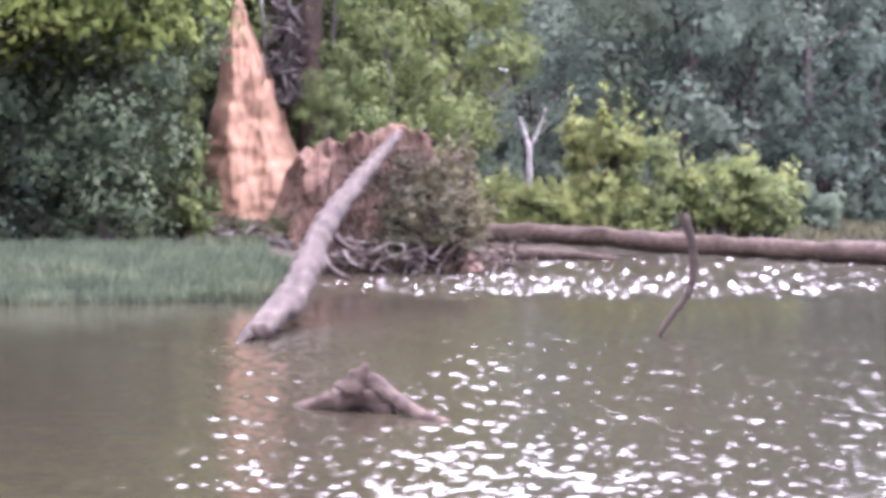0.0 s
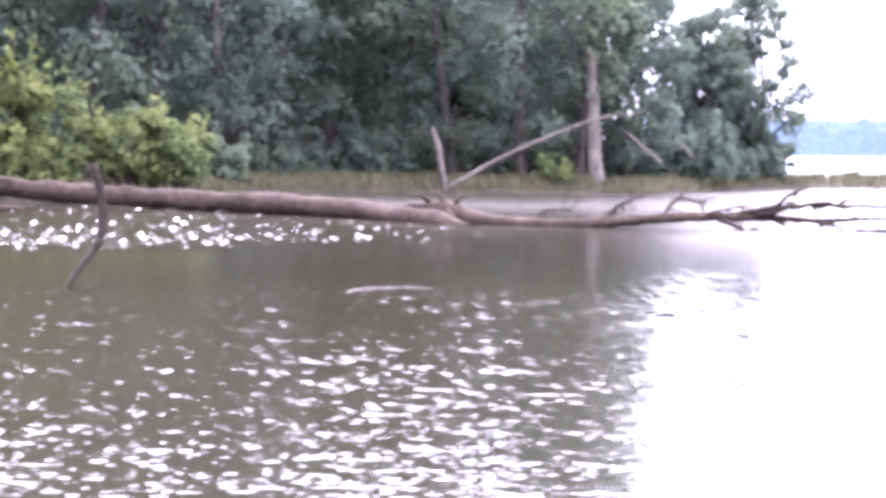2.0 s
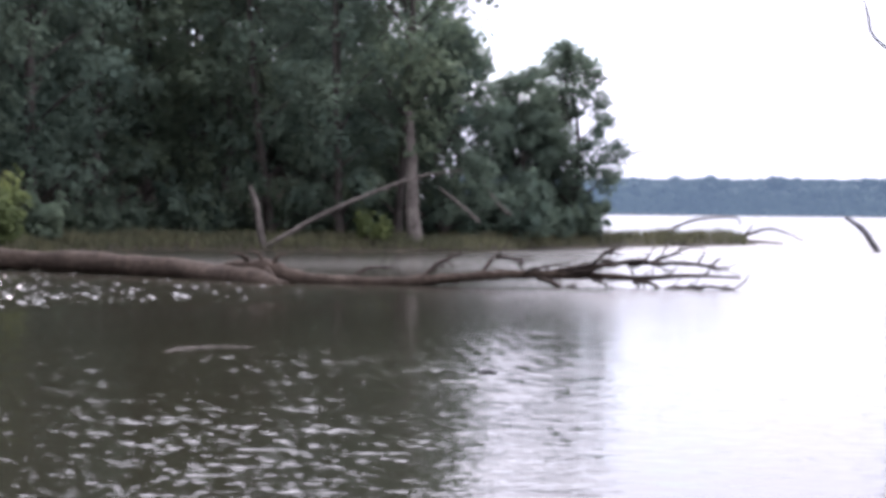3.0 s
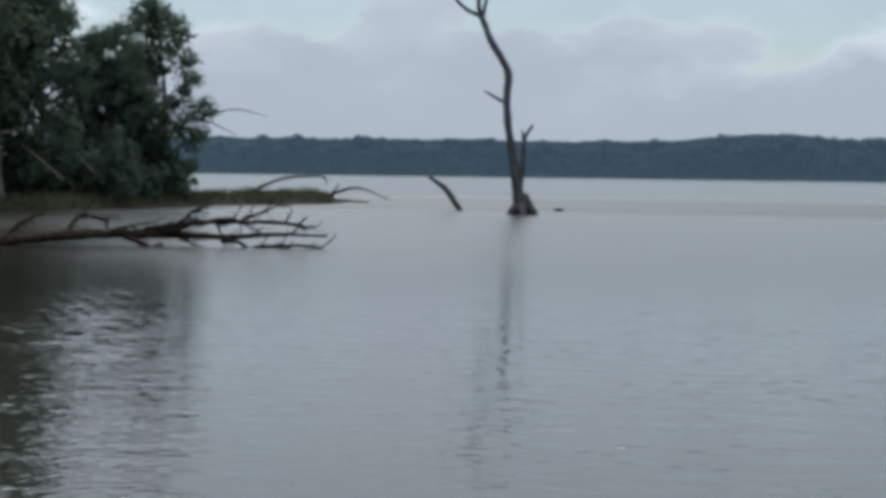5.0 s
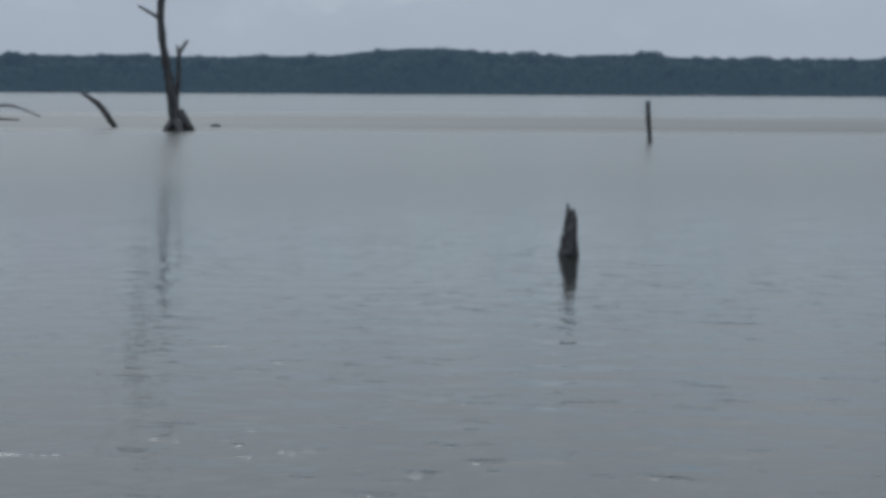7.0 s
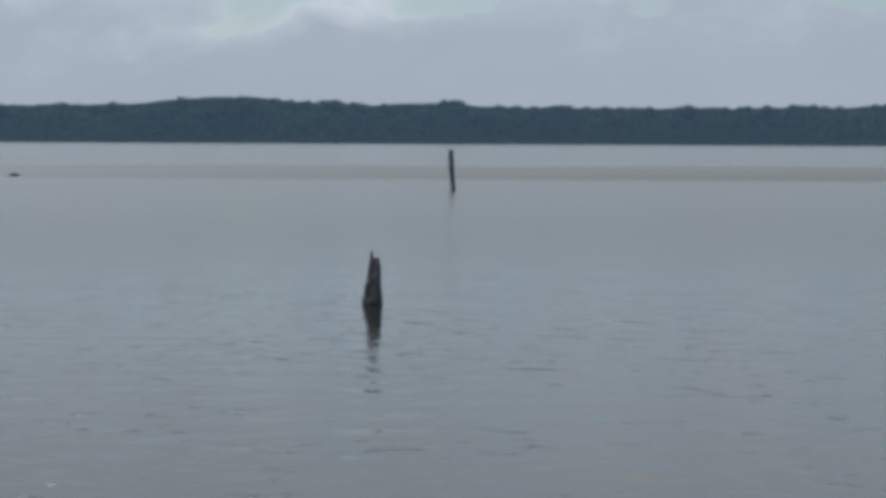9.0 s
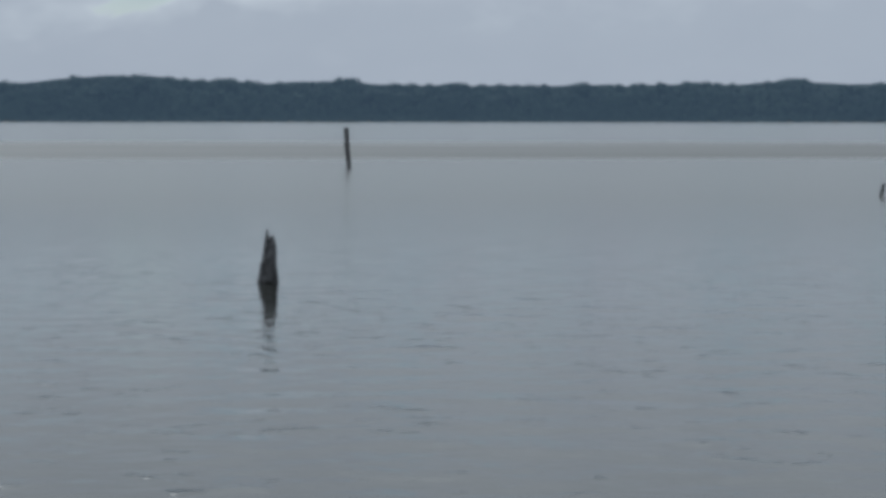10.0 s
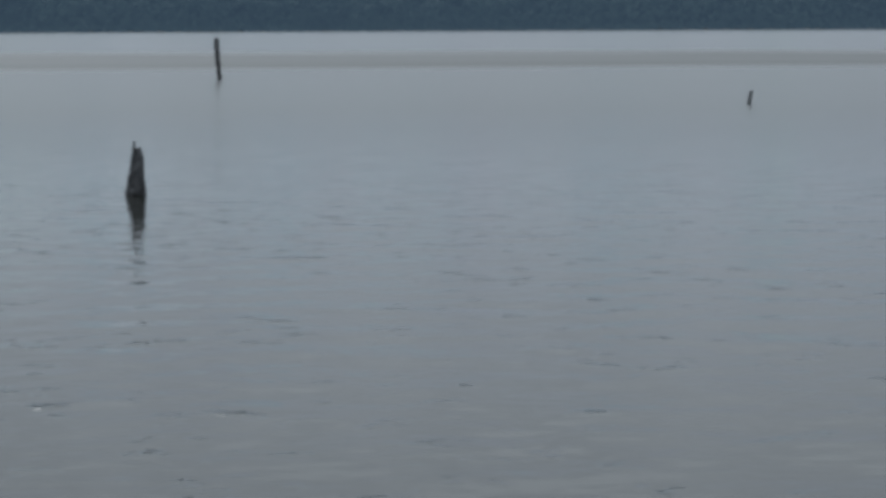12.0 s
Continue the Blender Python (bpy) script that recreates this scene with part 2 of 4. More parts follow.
class Geo:
    """Vertices and faces gathered for one mesh."""

    def __init__(self):
        self.v, self.f, self.k = [], [], 0

    def add(self, v, f):
        v = np.asarray(v, float).reshape(-1, 3)
        self.v.append(v)
        self.f += [tuple(int(i) + self.k for i in q) for q in f]
        self.k += len(v)
        return self

    def mesh(self, name, material, smooth=True):
        me = bpy.data.meshes.new(name)
        me.from_pydata(np.concatenate(self.v).tolist(), [], self.f)
        me.materials.append(material)
        me.polygons.foreach_set("use_smooth", [smooth] * len(me.polygons))
        me.update()
        return me


def part(name, geo, material, parent, label="", smooth=True):
    ob = new(name, geo.mesh(name, material, smooth))
    ob.parent = parent
    ob.location = -Vector(parent.location)
    return tagged(ob, label)


def thing(name, place, label, category, group="", kind=""):
    ob = new(name)
    ob.empty_display_size = 0.2
    ob.location = place
    return tagged(ob, label, category, group, kind)


def curve_points(pts, step):
    """A smooth line through a few points, resampled."""
    p = np.array([tuple(q) for q in pts], float)
    if len(p) == 2:
        k = max(2, int(np.linalg.norm(p[1] - p[0]) / step) + 1)
        return np.linspace(p[0], p[1], k), np.linspace(0, 1, k)
    e = np.vstack([2 * p[0] - p[1], p, 2 * p[-1] - p[-2]])
    out, par = [], []
    n = len(p) - 1
    for i in range(n):
        a, b, c, d = e[i:i + 4]
        k = max(2, int(np.linalg.norm(c - b) / step))
        for t in np.linspace(0, 1, k, endpoint=False):
            out.append(0.5 * ((2 * b) + (c - a) * t + (2 * a - 5 * b + 4 * c - d) * t * t + (3 * b - a - 3 * c + d) * t ** 3))
            par.append((i + t) / n)
    out.append(p[-1])
    par.append(1.0)
    return np.array(out), np.array(par)


def limb(geo, pts, radii, segs=8, step=0.3, rough=0.12, seed=0, ragged=0.0):
    """A round, knotty limb along pts with radii given point by point; ragged: a splintered far end."""
    line, par = curve_points(pts, step)
    rad = np.interp(par, np.linspace(0, 1, len(radii)), radii)
    tang = np.gradient(line, axis=0)
    tang /= np.linalg.norm(tang, axis=1)[:, None] + 1e-9
    up = np.array((0.31, 0.17, 0.93)) if abs(tang[0][2]) < 0.8 else np.array((0.9, 0.3, 0.1))
    verts = []
    for i, (c, t, r) in enumerate(zip(line, tang, rad)):
        a = np.cross(t, up)
        a /= np.linalg.norm(a) + 1e-9
        b = np.cross(t, a)
        for s in range(segs):
            w = 2 * math.pi * s / segs
            q = c + (a * math.cos(w) + b * math.sin(w)) * r
            k = 1 + rough * 2 * noise.noise(Vector(q) * (0.5 / max(r, 0.02)) ** 0.5 * 1.5 + Vector((seed * 3.1, 0, s * 0.3)))
            q = c + (q - c) * k
            if ragged and i == len(line) - 1:
                q = q + t * ragged * (noise.noise(Vector((seed, s * 1.7, 2.0))) + 0.3)
            verts.append(q)
    n = len(line)
    faces = [(i * segs + s, i * segs + (s + 1) % segs, (i + 1) * segs + (s + 1) % segs, (i + 1) * segs + s)
             for i in range(n - 1) for s in range(segs)]
    faces += [tuple(range(segs))[::-1], tuple((n - 1) * segs + s for s in range(segs))]
    return geo.add(verts, faces)


def leaves(geo, centres, size, rng, hang=0.3, slim=0.6, out=None):
    """A small bent blade at every centre, its face turned towards out where that is given."""
    n = len(centres)
    ax = rng.normal(size=(n, 3))
    ax[:, 2] -= hang
    if out is None:
        nr = rng.normal(size=(n, 3))
    else:
        nr = np.asarray(out) * 1.5 + rng.normal(size=(n, 3)) * 0.3
        nr[:, 2] += 0.5
    nr /= np.linalg.norm(nr, axis=1)[:, None] + 1e-9
    ax -= nr * np.sum(ax * nr, 1)[:, None]
    ax /= np.linalg.norm(ax, axis=1)[:, None] + 1e-9
    sd = np.cross(nr, ax)
    s = size * rng.uniform(0.6, 1.35, n)[:, None]
    q = np.stack([centres - ax * s * 0.5, centres + sd * s * slim * 0.5 + nr * s * 0.1, centres + ax * s * 0.5,
                  centres - sd * s * slim * 0.5 + nr * s * 0.1], 1).reshape(-1, 3)
    return geo.add(q, np.arange(4 * n).reshape(n, 4))


def clumps(rng, lobes, count, per=9, spread=0.22):
    """Leaf places: clumps near the skin of each lobe (x, y, z, radius, flatness)."""
    w = np.array([b[3] ** 2 for b in lobes])
    pick = rng.choice(len(lobes), count // per, p=w / w.sum())
    lo = np.array(lobes)[pick]
    d = rng.normal(size=(len(pick), 3))
    d /= np.linalg.norm(d, axis=1)[:, None]
    r = lo[:, 3:4] * rng.uniform(0.25, 1.0, (len(pick), 1)) ** 0.4 * rng.uniform(0.8, 1.18, (len(pick), 1))
    c = lo[:, :3] + d * r * np.stack([np.ones(len(pick)), np.ones(len(pick)), lo[:, 4]], 1)
    c = np.repeat(c, per, 0)
    return c + rng.normal(size=c.shape) * spread * np.repeat(lo[:, 3:4], per, 0) * 0.8, np.repeat(d, per, 0)


def broadleaf(name, seed, height, reach, bottom, leaf, count, leaf_mat, label, lobes_n=22, trunk_r=0.16, lean=0.3, wood=None, lobe=(0.3, 0.5)):
    """A broadleaved tree: tapered trunk, limbs to every lobe of the crown, and a crown of leaf clumps."""
    rng = np.random.default_rng(seed)
    root = thing(name, (0, 0, 0), label, "tree", "lakeside trees")
    top = np.array((rng.normal() * lean, rng.normal() * lean, height * 0.93))
    trunk = Geo()
    mid = top * 0.5 + np.array((rng.normal() * lean * 0.6, rng.normal() * lean * 0.6, 0))
    limb(trunk, [(0, 0, -0.4), (0, 0, 0.3), tuple(mid), tuple(top)], [trunk_r * 1.5, trunk_r * 1.1, trunk_r * 0.7, 0.03], 8, 0.6, 0.1, seed)
    lobes = []
    for i in range(lobes_n):
        f = (i + rng.uniform(0, 1)) / lobes_n
        z = bottom + (height - bottom) * f * 0.94
        shape = math.sin(math.pi * min(0.97, 0.18 + 0.76 * f)) ** 0.7
        r = reach * shape * rng.uniform(0.35, 0.85)
        w = i * 2.4 + rng.uniform(-0.5, 0.5)
        ctr = np.array((r * math.cos(w), r * math.sin(w), z)) + top * (z / height) * np.array((1, 1, 0))
        lobes.append((*ctr, reach * rng.uniform(*lobe), rng.uniform(0.6, 0.95)))
        a = np.array((*(top[:2] * (z / height) * 0.8), max(0.3, z - r * 0.7)))
        limb(trunk, [tuple(a), tuple((a + ctr) / 2 + (0, 0, 0.12)), tuple(ctr)], [trunk_r * 0.38, trunk_r * 0.25, 0.015], 5, 0.7, 0.08, i)
    part("trunk", trunk, wood or M_BARK, root)
    crown = Geo()
    c, face = clumps(rng, lobes, count)
    leaves(crown, c, leaf, rng, out=face)
    part("crown", crown, leaf_mat, root, smooth=False)
    return root


def shrub(name, seed, height, reach, leaf, count, leaf_mat, label, stems=7, bottom=0.25, category="bush", group="shore bushes"):
    """A bush: several stems from one foot, leaf clumps at their ends, long shoots above."""
    rng = np.random.default_rng(seed)
    root = thing(name, (0, 0, 0), label, category, group)
    lobes, shoots = [], []
    for i in range(stems):
        w, wood = i * 2.4 + rng.uniform(-0.4, 0.4), Geo()
        r = reach * rng.uniform(0.25, 0.8)
        z = height * rng.uniform(0.45, 0.82) * (1.1 - 0.4 * r / reach)
        end = np.array((r * math.cos(w), r * math.sin(w), z))
        limb(wood, [(0.05 * math.cos(w), 0.05 * math.sin(w), -0.4), tuple(end * (0.45, 0.45, 0.6)), tuple(end)], [0.045, 0.03, 0.01], 5, 0.4, 0.1, i)
        lobes.append((*end, reach * rng.uniform(0.22, 0.36), rng.uniform(0.6, 0.9)))
        lobes.append((*(end * (0.8, 0.8, 0.5)), reach * rng.uniform(0.24, 0.4), 0.7))
        lobes.append((*(end * (1.15, 1.15, rng.uniform(0.7, 1.12))), reach * rng.uniform(0.14, 0.24), 0.7))
        tip = end * (1.25, 1.25, 1.0) + (0, 0, height * rng.uniform(0.16, 0.36))
        limb(wood, [tuple(end), tuple(tip)], [0.012, 0.005], 4, 0.3, 0.05, i)
        part("stem", wood, M_BARK, root)
        shoots += [end + (tip - end) * t + rng.normal(size=3) * 0.09 for t in np.linspace(0.1, 1, 20)]
    c, face = clumps(rng, lobes, count, 8, 0.26)
    face = np.vstack([face, rng.normal(size=(len(shoots), 3)) * 0.6])
    c = np.vstack([c, np.array(shoots)])
    c[:, 2] = np.maximum(c[:, 2], bottom * rng.uniform(0.3, 1.0, len(c)))
    crown = Geo()
    leaves(crown, c, leaf, rng, out=face)
    part("foliage", crown, leaf_mat, root, smooth=False)
    return root


def turned(p, turn=0.0, size=1.0):
    return Matrix.Translation(p) @ Matrix.Rotation(radians(turn), 4, "Z") @ Matrix.Scale(size, 4)


def place(ob, p, turn=0.0, size=1.0):
    ob.matrix_basis = turned(p, turn, size)
    return ob


def again(ob, p, turn, size, label=""):
    m = turned(p, turn)
    c = copy_thing(ob, m)
    c.scale = (size, size, size * (0.92 + 0.16 * ((turn * 7.3) % 1)))
    return tagged(c, label)


# ---- ground and lake ----
SHORE = [(-180, 1.5), (-110, 2), (-80, 8), (-40, 26), (-13, 31), (-5, 31.3), (-4.2, 35), (-3.2, 43), (0, 46.5), (2, 51), (7, 57), (11, 67), (14, 73.5),
         (20, 74), (23, 75.5), (26, 86), (30.6, 99), (31.0, 100), (31.01, 1180), (96, 1180), (100, 300), (112, 20), (130, 4), (180, 1.5)]
SX, SY = [s[0] for s in SHORE], [s[1] for s in SHORE]


def shore(az):
    return float(np.interp(az, SX, SY))


def ground_height(az, r):
    sh = 1180 if az > 24.4 and r > 1100 else shore(az)
    s = r - sh + 0.5 * noise.noise(Vector((az * 0.8, r * 0.05, 3)))
    if 24.4 < az < 31.01 and r < 1100:
        return 0.42 - 0.022 * (s - 4) ** 2 - 0.5 * max(0.0, az - 30.2) if s < 12 else -1.2
    if s < 0:
        return max(-1.4, s * 0.12)
    h = 0.05 + 0.28 * (1 - math.exp(-s / 1.2)) + 0.02 * min(s, 30)
    if s > 12:
        h += min(7.0, (s - 12) * 0.2) * min(1.0, max(0.15, (22.5 - az) / 5) if az < 25 else 0.5)
    return h + 0.09 * noise.noise(at(az, r) * 0.7) * min(1, s)


def make_ground():
    azs = sorted(set([*range(-180, -15, 5), *range(70, 181, 5), *np.arange(-15, 35, 0.35).round(2).tolist(), *range(35, 70, 2), 24.3, 24.45, 31.0, 31.02]))
    cols = []
    for az in azs:
        sh = shore(az)
        k = min(1, sh / 20)
        rs = [0.02 * sh, 0.3 * sh, 0.6 * sh] + [sh + k * s for s in (-7, -3, -1.4, -0.6, -0.1, 0.3, 0.8, 1.5, 2.5, 4, 5.5, 7, 9, 12, 16, 22, 32, 50)]
        for r in (1174, 1181, 1192, 1240, 1500, 2500, 4500):
            rs.append(max(rs[-1] + 4, r))
        cols.append([tuple(at(az, r, ground_height(az, r))) for r in rs])
    n = len(cols[0])
    g = Geo()
    g.add([p for c in cols for p in c], [(i * n + j, i * n + j + 1, (i + 1) * n + j + 1, (i + 1) * n + j) for i in range(len(cols) - 1) for j in range(n - 1)])
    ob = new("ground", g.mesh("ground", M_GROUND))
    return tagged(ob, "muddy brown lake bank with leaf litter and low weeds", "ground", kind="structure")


make_ground()


def ring_step(r):
    return np.where(r < 8, r * 0.004, np.minimum(r * 0.0018, 0.07))


def wave_height(x, y, r):
    """Wind ripples in the cove: many short crests from a wind along the bank, calmer over the slick in the middle and out on the open lake."""
    wr = np.random.default_rng(17)
    h = np.zeros_like(x)
    power, grid = np.zeros_like(x), ring_step(r)
    for i in range(48):
        k, j = (0.42, 0.6) if i % 3 else (1.0, 1.0)
        across, along = wr.choice((-1, 1)) * wr.uniform(0.26, 0.7) * k, wr.uniform(0.07, 0.21) * j
        fade = np.clip((along / grid - 2.5) / 1.5, 0, 1) * np.clip((abs(across) / (0.00175 * r) - 2.5) / 1.5, 0, 1)
        power += fade ** 2
        h += fade * 0.0024 * along * np.sin(2 * math.pi * (x / across + y / along) + wr.uniform(0, 7))
    h *= np.sqrt(48 / np.maximum(power, 6.0))
    # longer crests where the wind reaches in along the fallen trunk
    chop = np.zeros_like(x)
    for i in range(30):
        across, along = wr.choice((-1, 1)) * wr.uniform(0.18, 0.42), wr.uniform(0.21, 0.42)
        chop += 0.0095 * along * np.sin(2 * math.pi * (x / across + y / along) + wr.uniform(0, 7))
    chop *= 0.85 + 0.9 * np.clip(np.sin(17 * x + 2.1 * np.sin(1.3 * y)) * np.sin(9.1 * x - 1.1 * y), 0, 1)
    reach_in = np.interp(y + 0.8 * np.sin(x * 0.5), [0, 30, 34, 51, 55, 400], [0, 0, 1, 1, 0.3, 0]) * np.interp(np.degrees(np.arctan2(x, y)), [14, 21], [1, 0.25])
    east = np.clip((4.5 - (x - 0.42 * y)) / 6.0, 0, 1)
    west = 0.36 + 0.64 * np.clip((x + 0.15 * y + 0.9) / 1.5, 0, 1)
    slick = np.interp(y + 1.5 * np.sin(x * 0.4), [0, 14, 20, 28, 33, 37, 400], [0.9, 0.95, 1.25, 1.2, 0.9, 0, 0])
    lee = np.interp(np.degrees(np.arctan2(x, y)), [-9, -2, 4, 9, 13, 20, 30], [1.3, 1.35, 1.2, 1.0, 0.72, 0.88, 1.15])
    gust = lee * (1 + 0.12 * np.sin(x * 0.7 + 1.3 * np.sin(y * 0.31)) * np.sin(y * 0.55 + np.sin(x * 0.43)))
    # a low slow swell runs over the open lake from the north-east
    swell = np.zeros_like(x)
    for i in range(22):
        lam = 0.4 * 2.7 ** ((i + wr.random()) / 22)
        turn = radians(44) + wr.normal() * 0.7
        fade = np.clip((lam / grid - 3) / 3, 0, 1)
        swell += fade * 0.0011 * lam * np.sin((math.sin(turn) * x + math.cos(turn) * y) * 2 * math.pi / lam + wr.uniform(0, 7))
    swell *= (0.75 + 0.35 * np.sin(0.21 * x + 0.4 * np.sin(0.3 * y)) * np.sin(0.27 * y + 1)) * (1 - 0.5 * east)
    return h * east * west * slick * gust + chop * reach_in * east * west * gust + swell


def make_water():
    azs = np.array(sorted(set([*np.arange(-180, -14, 16.6).tolist(), *np.arange(-14, -7.5, 0.25).round(3).tolist(), *np.arange(-7.5, 26, 0.1).round(3).tolist(), *np.arange(26, 70, 0.55).round(3).tolist(), *np.arange(72, 181, 12).tolist()])))
    rs = [0.001, 2.0, 4.0, 5.5]
    while rs[-1] < 58:
        rs.append(rs[-1] + float(ring_step(np.array(rs[-1]))))
    rs = np.array(rs + [60, 64, 70, 80, 95, 120, 160, 220, 320, 500, 800, 1170, 1200, 2000, 4600])
    A, R = np.meshgrid(np.radians(azs), rs, indexing="ij")
    X, Y = R * np.sin(A), R * np.cos(A)
    Z = np.where((R > 5) & (R < 60) & (A > radians(-14)) & (A < radians(70)), wave_height(X, Y, R), 0)
    nr, na = len(rs), len(azs)
    i, j = np.meshgrid(np.arange(na - 1), np.arange(nr - 1), indexing="ij")
    k = (i * nr + j).ravel()
    f = np.stack([k, k + 1, k + nr + 1, k + nr], 1)
    me = bpy.data.meshes.new("water")
    me.from_pydata(np.stack([X, Y, Z], -1).reshape(-1, 3).tolist(), [], f.tolist())
    me.materials.append(M_WATER)
    me.polygons.foreach_set("use_smooth", [True] * len(me.polygons))
    me.update()
    if me.polygons[0].normal.z < 0:
        me.flip_normals()
    return tagged(new("water", me), "rippled olive-grey lake water reflecting sky and trees", "water", kind="structure")


make_water()

# ---- far shore ----


def far_top(az):
    h = 22.4 + 5.8 * math.exp(-((az - 43.2) / 2.6) ** 2) + 2.0 * math.exp(-((az - 48.5) / 2.2) ** 2) + 1.5 * math.exp(-((az - 62) / 2.5) ** 2)
    for a, k in ((49.5, 3.0), (62.2, 3.0), (57.0, 1.5), (34.0, 1.6), (31.6, 1.2), (52.5, 1.8), (59.3, 1.6), (65.0, 1.8)):
        h += k * math.exp(-((az - a) / 0.32) ** 2)
    return h + 1.3 * noise.noise(Vector((az * 0.9, 0, 0)))


rng = np.random.default_rng(11)
woods = Geo()
cent, face = [], []
for az in np.arange(23.0, 74.0, 0.115):
    for row in range(2):
        a = az + rng.uniform(-0.06, 0.06)
        h = far_top(a) * (rng.uniform(0.86, 1.03) if row else rng.uniform(0.6, 0.86)) + (1.2 if rng.random() < 0.04 else 0)
        w = rng.uniform(3.6, 6.8)
        k = 70
        d = rng.normal(size=(k, 3))
        d[:, 2] = np.abs(d[:, 2]) - 0.25
        d /= np.linalg.norm(d, axis=1)[:, None]
        c = np.array(tuple(at(a, 1192 + 9 * row + rng.uniform(-3, 3), h - w * 0.8)))
        cent.append(c + d * np.array((w, w, w * 0.8)) * rng.uniform(0.75, 1, (k, 1)))
        face.append(d)
        low = c + rng.normal(size=(26, 3)) * (w * 0.6, w * 0.6, 0)
        low[:, 2] = rng.uniform(0.6, max(1.0, h - w), 26)
        low[:, :2] *= 1 - 0.0125 * (row == 0)
        low[:12, 2] = rng.uniform(0.0, 3.0, 12)
        cent.append(low)
        face.append(np.tile((-math.sin(radians(a)), -math.cos(radians(a)), 0.2), (26, 1)))
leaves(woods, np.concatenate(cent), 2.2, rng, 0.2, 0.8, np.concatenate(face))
tagged(new("far_woods", woods.mesh("far_woods", M_FARLEAF_HAZED, False)), "distant hazy blue-green woods along the far shore", "woods", kind="stuff")
# added sheet that closes gaps in the far woods, with the same haze glow
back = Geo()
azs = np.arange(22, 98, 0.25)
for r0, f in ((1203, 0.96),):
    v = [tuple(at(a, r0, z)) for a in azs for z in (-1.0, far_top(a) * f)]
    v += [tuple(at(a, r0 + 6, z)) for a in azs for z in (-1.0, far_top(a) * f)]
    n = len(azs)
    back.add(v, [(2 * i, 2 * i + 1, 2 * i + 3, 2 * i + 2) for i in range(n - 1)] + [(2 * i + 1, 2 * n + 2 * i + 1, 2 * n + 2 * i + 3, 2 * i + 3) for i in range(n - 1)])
tagged(new("backdrop", back.mesh("backdrop", M_FARLEAF_HAZED)), "plain hazy blue backing sheet behind the distant woods", "woods", kind="structure")

# ---- near bank: trees ----
vine = broadleaf("vine_covered_tree", 3, 10.5, 2.1, 0.4, 0.155, 20000, M_LEAF_VINE, "tall tree draped in dark green vines to the ground", 30, 0.2, 0.2)
place(vine, at(-9.35, 42.5, 0.4), 20)
again(vine, at(-12.2, 43, 0.4), 130, 1.0)
again(vine, at(-14.8, 42.5, 0.4), 250, 1.05)
again(vine, at(-10.6, 47.5, 0.8), 70, 1.2)
again(vine, at(-13.8, 48, 0.8), 190, 1.25)
again(vine, at(-8.2, 51, 1.0), 160, 1.25)
green = broadleaf("green_tree", 8, 14.5, 2.4, 1.2, 0.21, 11500, M_LEAF_MID, "leafy green tree on the eroded bank", 24, 0.18, 0.3)
place(green, at(-1.2, 52.5, 0.7), 0)
again(green, at(-3.6, 55, 0.8), 140, 1.05)
again(green, at(-4.6, 50.5, 0.8), 220, 0.95)
again(green, at(-5.6, 60, 1.0), 20, 1.25)
again(green, at(-1.2, 67, 1.0), 320, 1.3)
again(green, at(-8.2, 60, 1.0), 100, 1.3)
again(green, at(-6.0, 54, 0.8), 200, 1.1)
again(green, at(-0.4, 60, 0.8), 80, 1.1)
again(green, at(-2.6, 62, 1.0), 280, 1.25)
old = broadleaf("old_bank_tree", 12, 15.0, 2.4, 8.5, 0.21, 5000, M_LEAF_MID, "old thick-trunked tree at the edge of the washed-out bank", 14, 0.42, 0.9, M_LOGWOOD)
place(old, at(-3.6, 48.6, 0.4), 200)
again(green, at(-3.2, 46.8, 0.4), 15, 0.3, "slender young green tree beside the clay face")
again(green, at(-3.0, 48.6, 0.6), 50, 0.62)
overhang = broadleaf("overhanging_tree", 5, 9.5, 3.3, 4.6, 0.21, 12000, M_LEAF_PAINTED_SUN, "tree with yellow-green leaves overhanging the bank, sunlight painted into their colour", 14, 0.1, 0.5)
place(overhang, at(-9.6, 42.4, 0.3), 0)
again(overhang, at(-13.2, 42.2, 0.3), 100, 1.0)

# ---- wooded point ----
dark_a = broadleaf("forest_tree", 21, 19.0, 3.2, 1.2, 0.29, 6800, M_LEAF_HAZED, "tall dark green forest tree on the point", 26, 0.2, 0.5)
dark_b = broadleaf("forest_tree", 22, 17.5, 3.0, 0.9, 0.29, 6500, M_LEAF_HAZED, "tall dark green forest tree on the point", 24, 0.18, 0.5)
dark_c = broadleaf("forest_tree", 23, 20.5, 3.4, 1.8, 0.3, 7200, M_LEAF_HAZED, "tall dark green forest tree on the point", 26, 0.22, 0.6)
kinds = (dark_a, dark_b, dark_c)
rng = np.random.default_rng(5)
spots = []
for row, (d0, a0, a1, step) in enumerate(((79.5, 3.2, 22.3, 1.75), (87, 2.0, 21.8, 1.9), (96, -8.0, 21.0, 1.9), (106, 0.5, 20.0, 2.6))):
    for a in np.arange(a0, a1, step):
        spots.append((a + rng.uniform(-0.4, 0.4), d0 + rng.uniform(-1.8, 1.8)))
for i, (a, d) in enumerate(spots):
    p = at(a, d, ground_height(a, d) - 0.05)
    if i < 3:
        place(kinds[i], p, rng.uniform(0, 360))
    else:
        again(kinds[int(rng.integers(3))], p, float(rng.uniform(0, 360)), float(rng.uniform(0.88, 1.12)))
for a, d in ((2.6, 69), (4.6, 71.5), (6.6, 69.5), (8.5, 72), (10.4, 73.5)):
    again(kinds[int(rng.integers(3))], at(a, d, ground_height(a, d)), float(rng.uniform(0, 360)), float(rng.uniform(0.95, 1.1)))
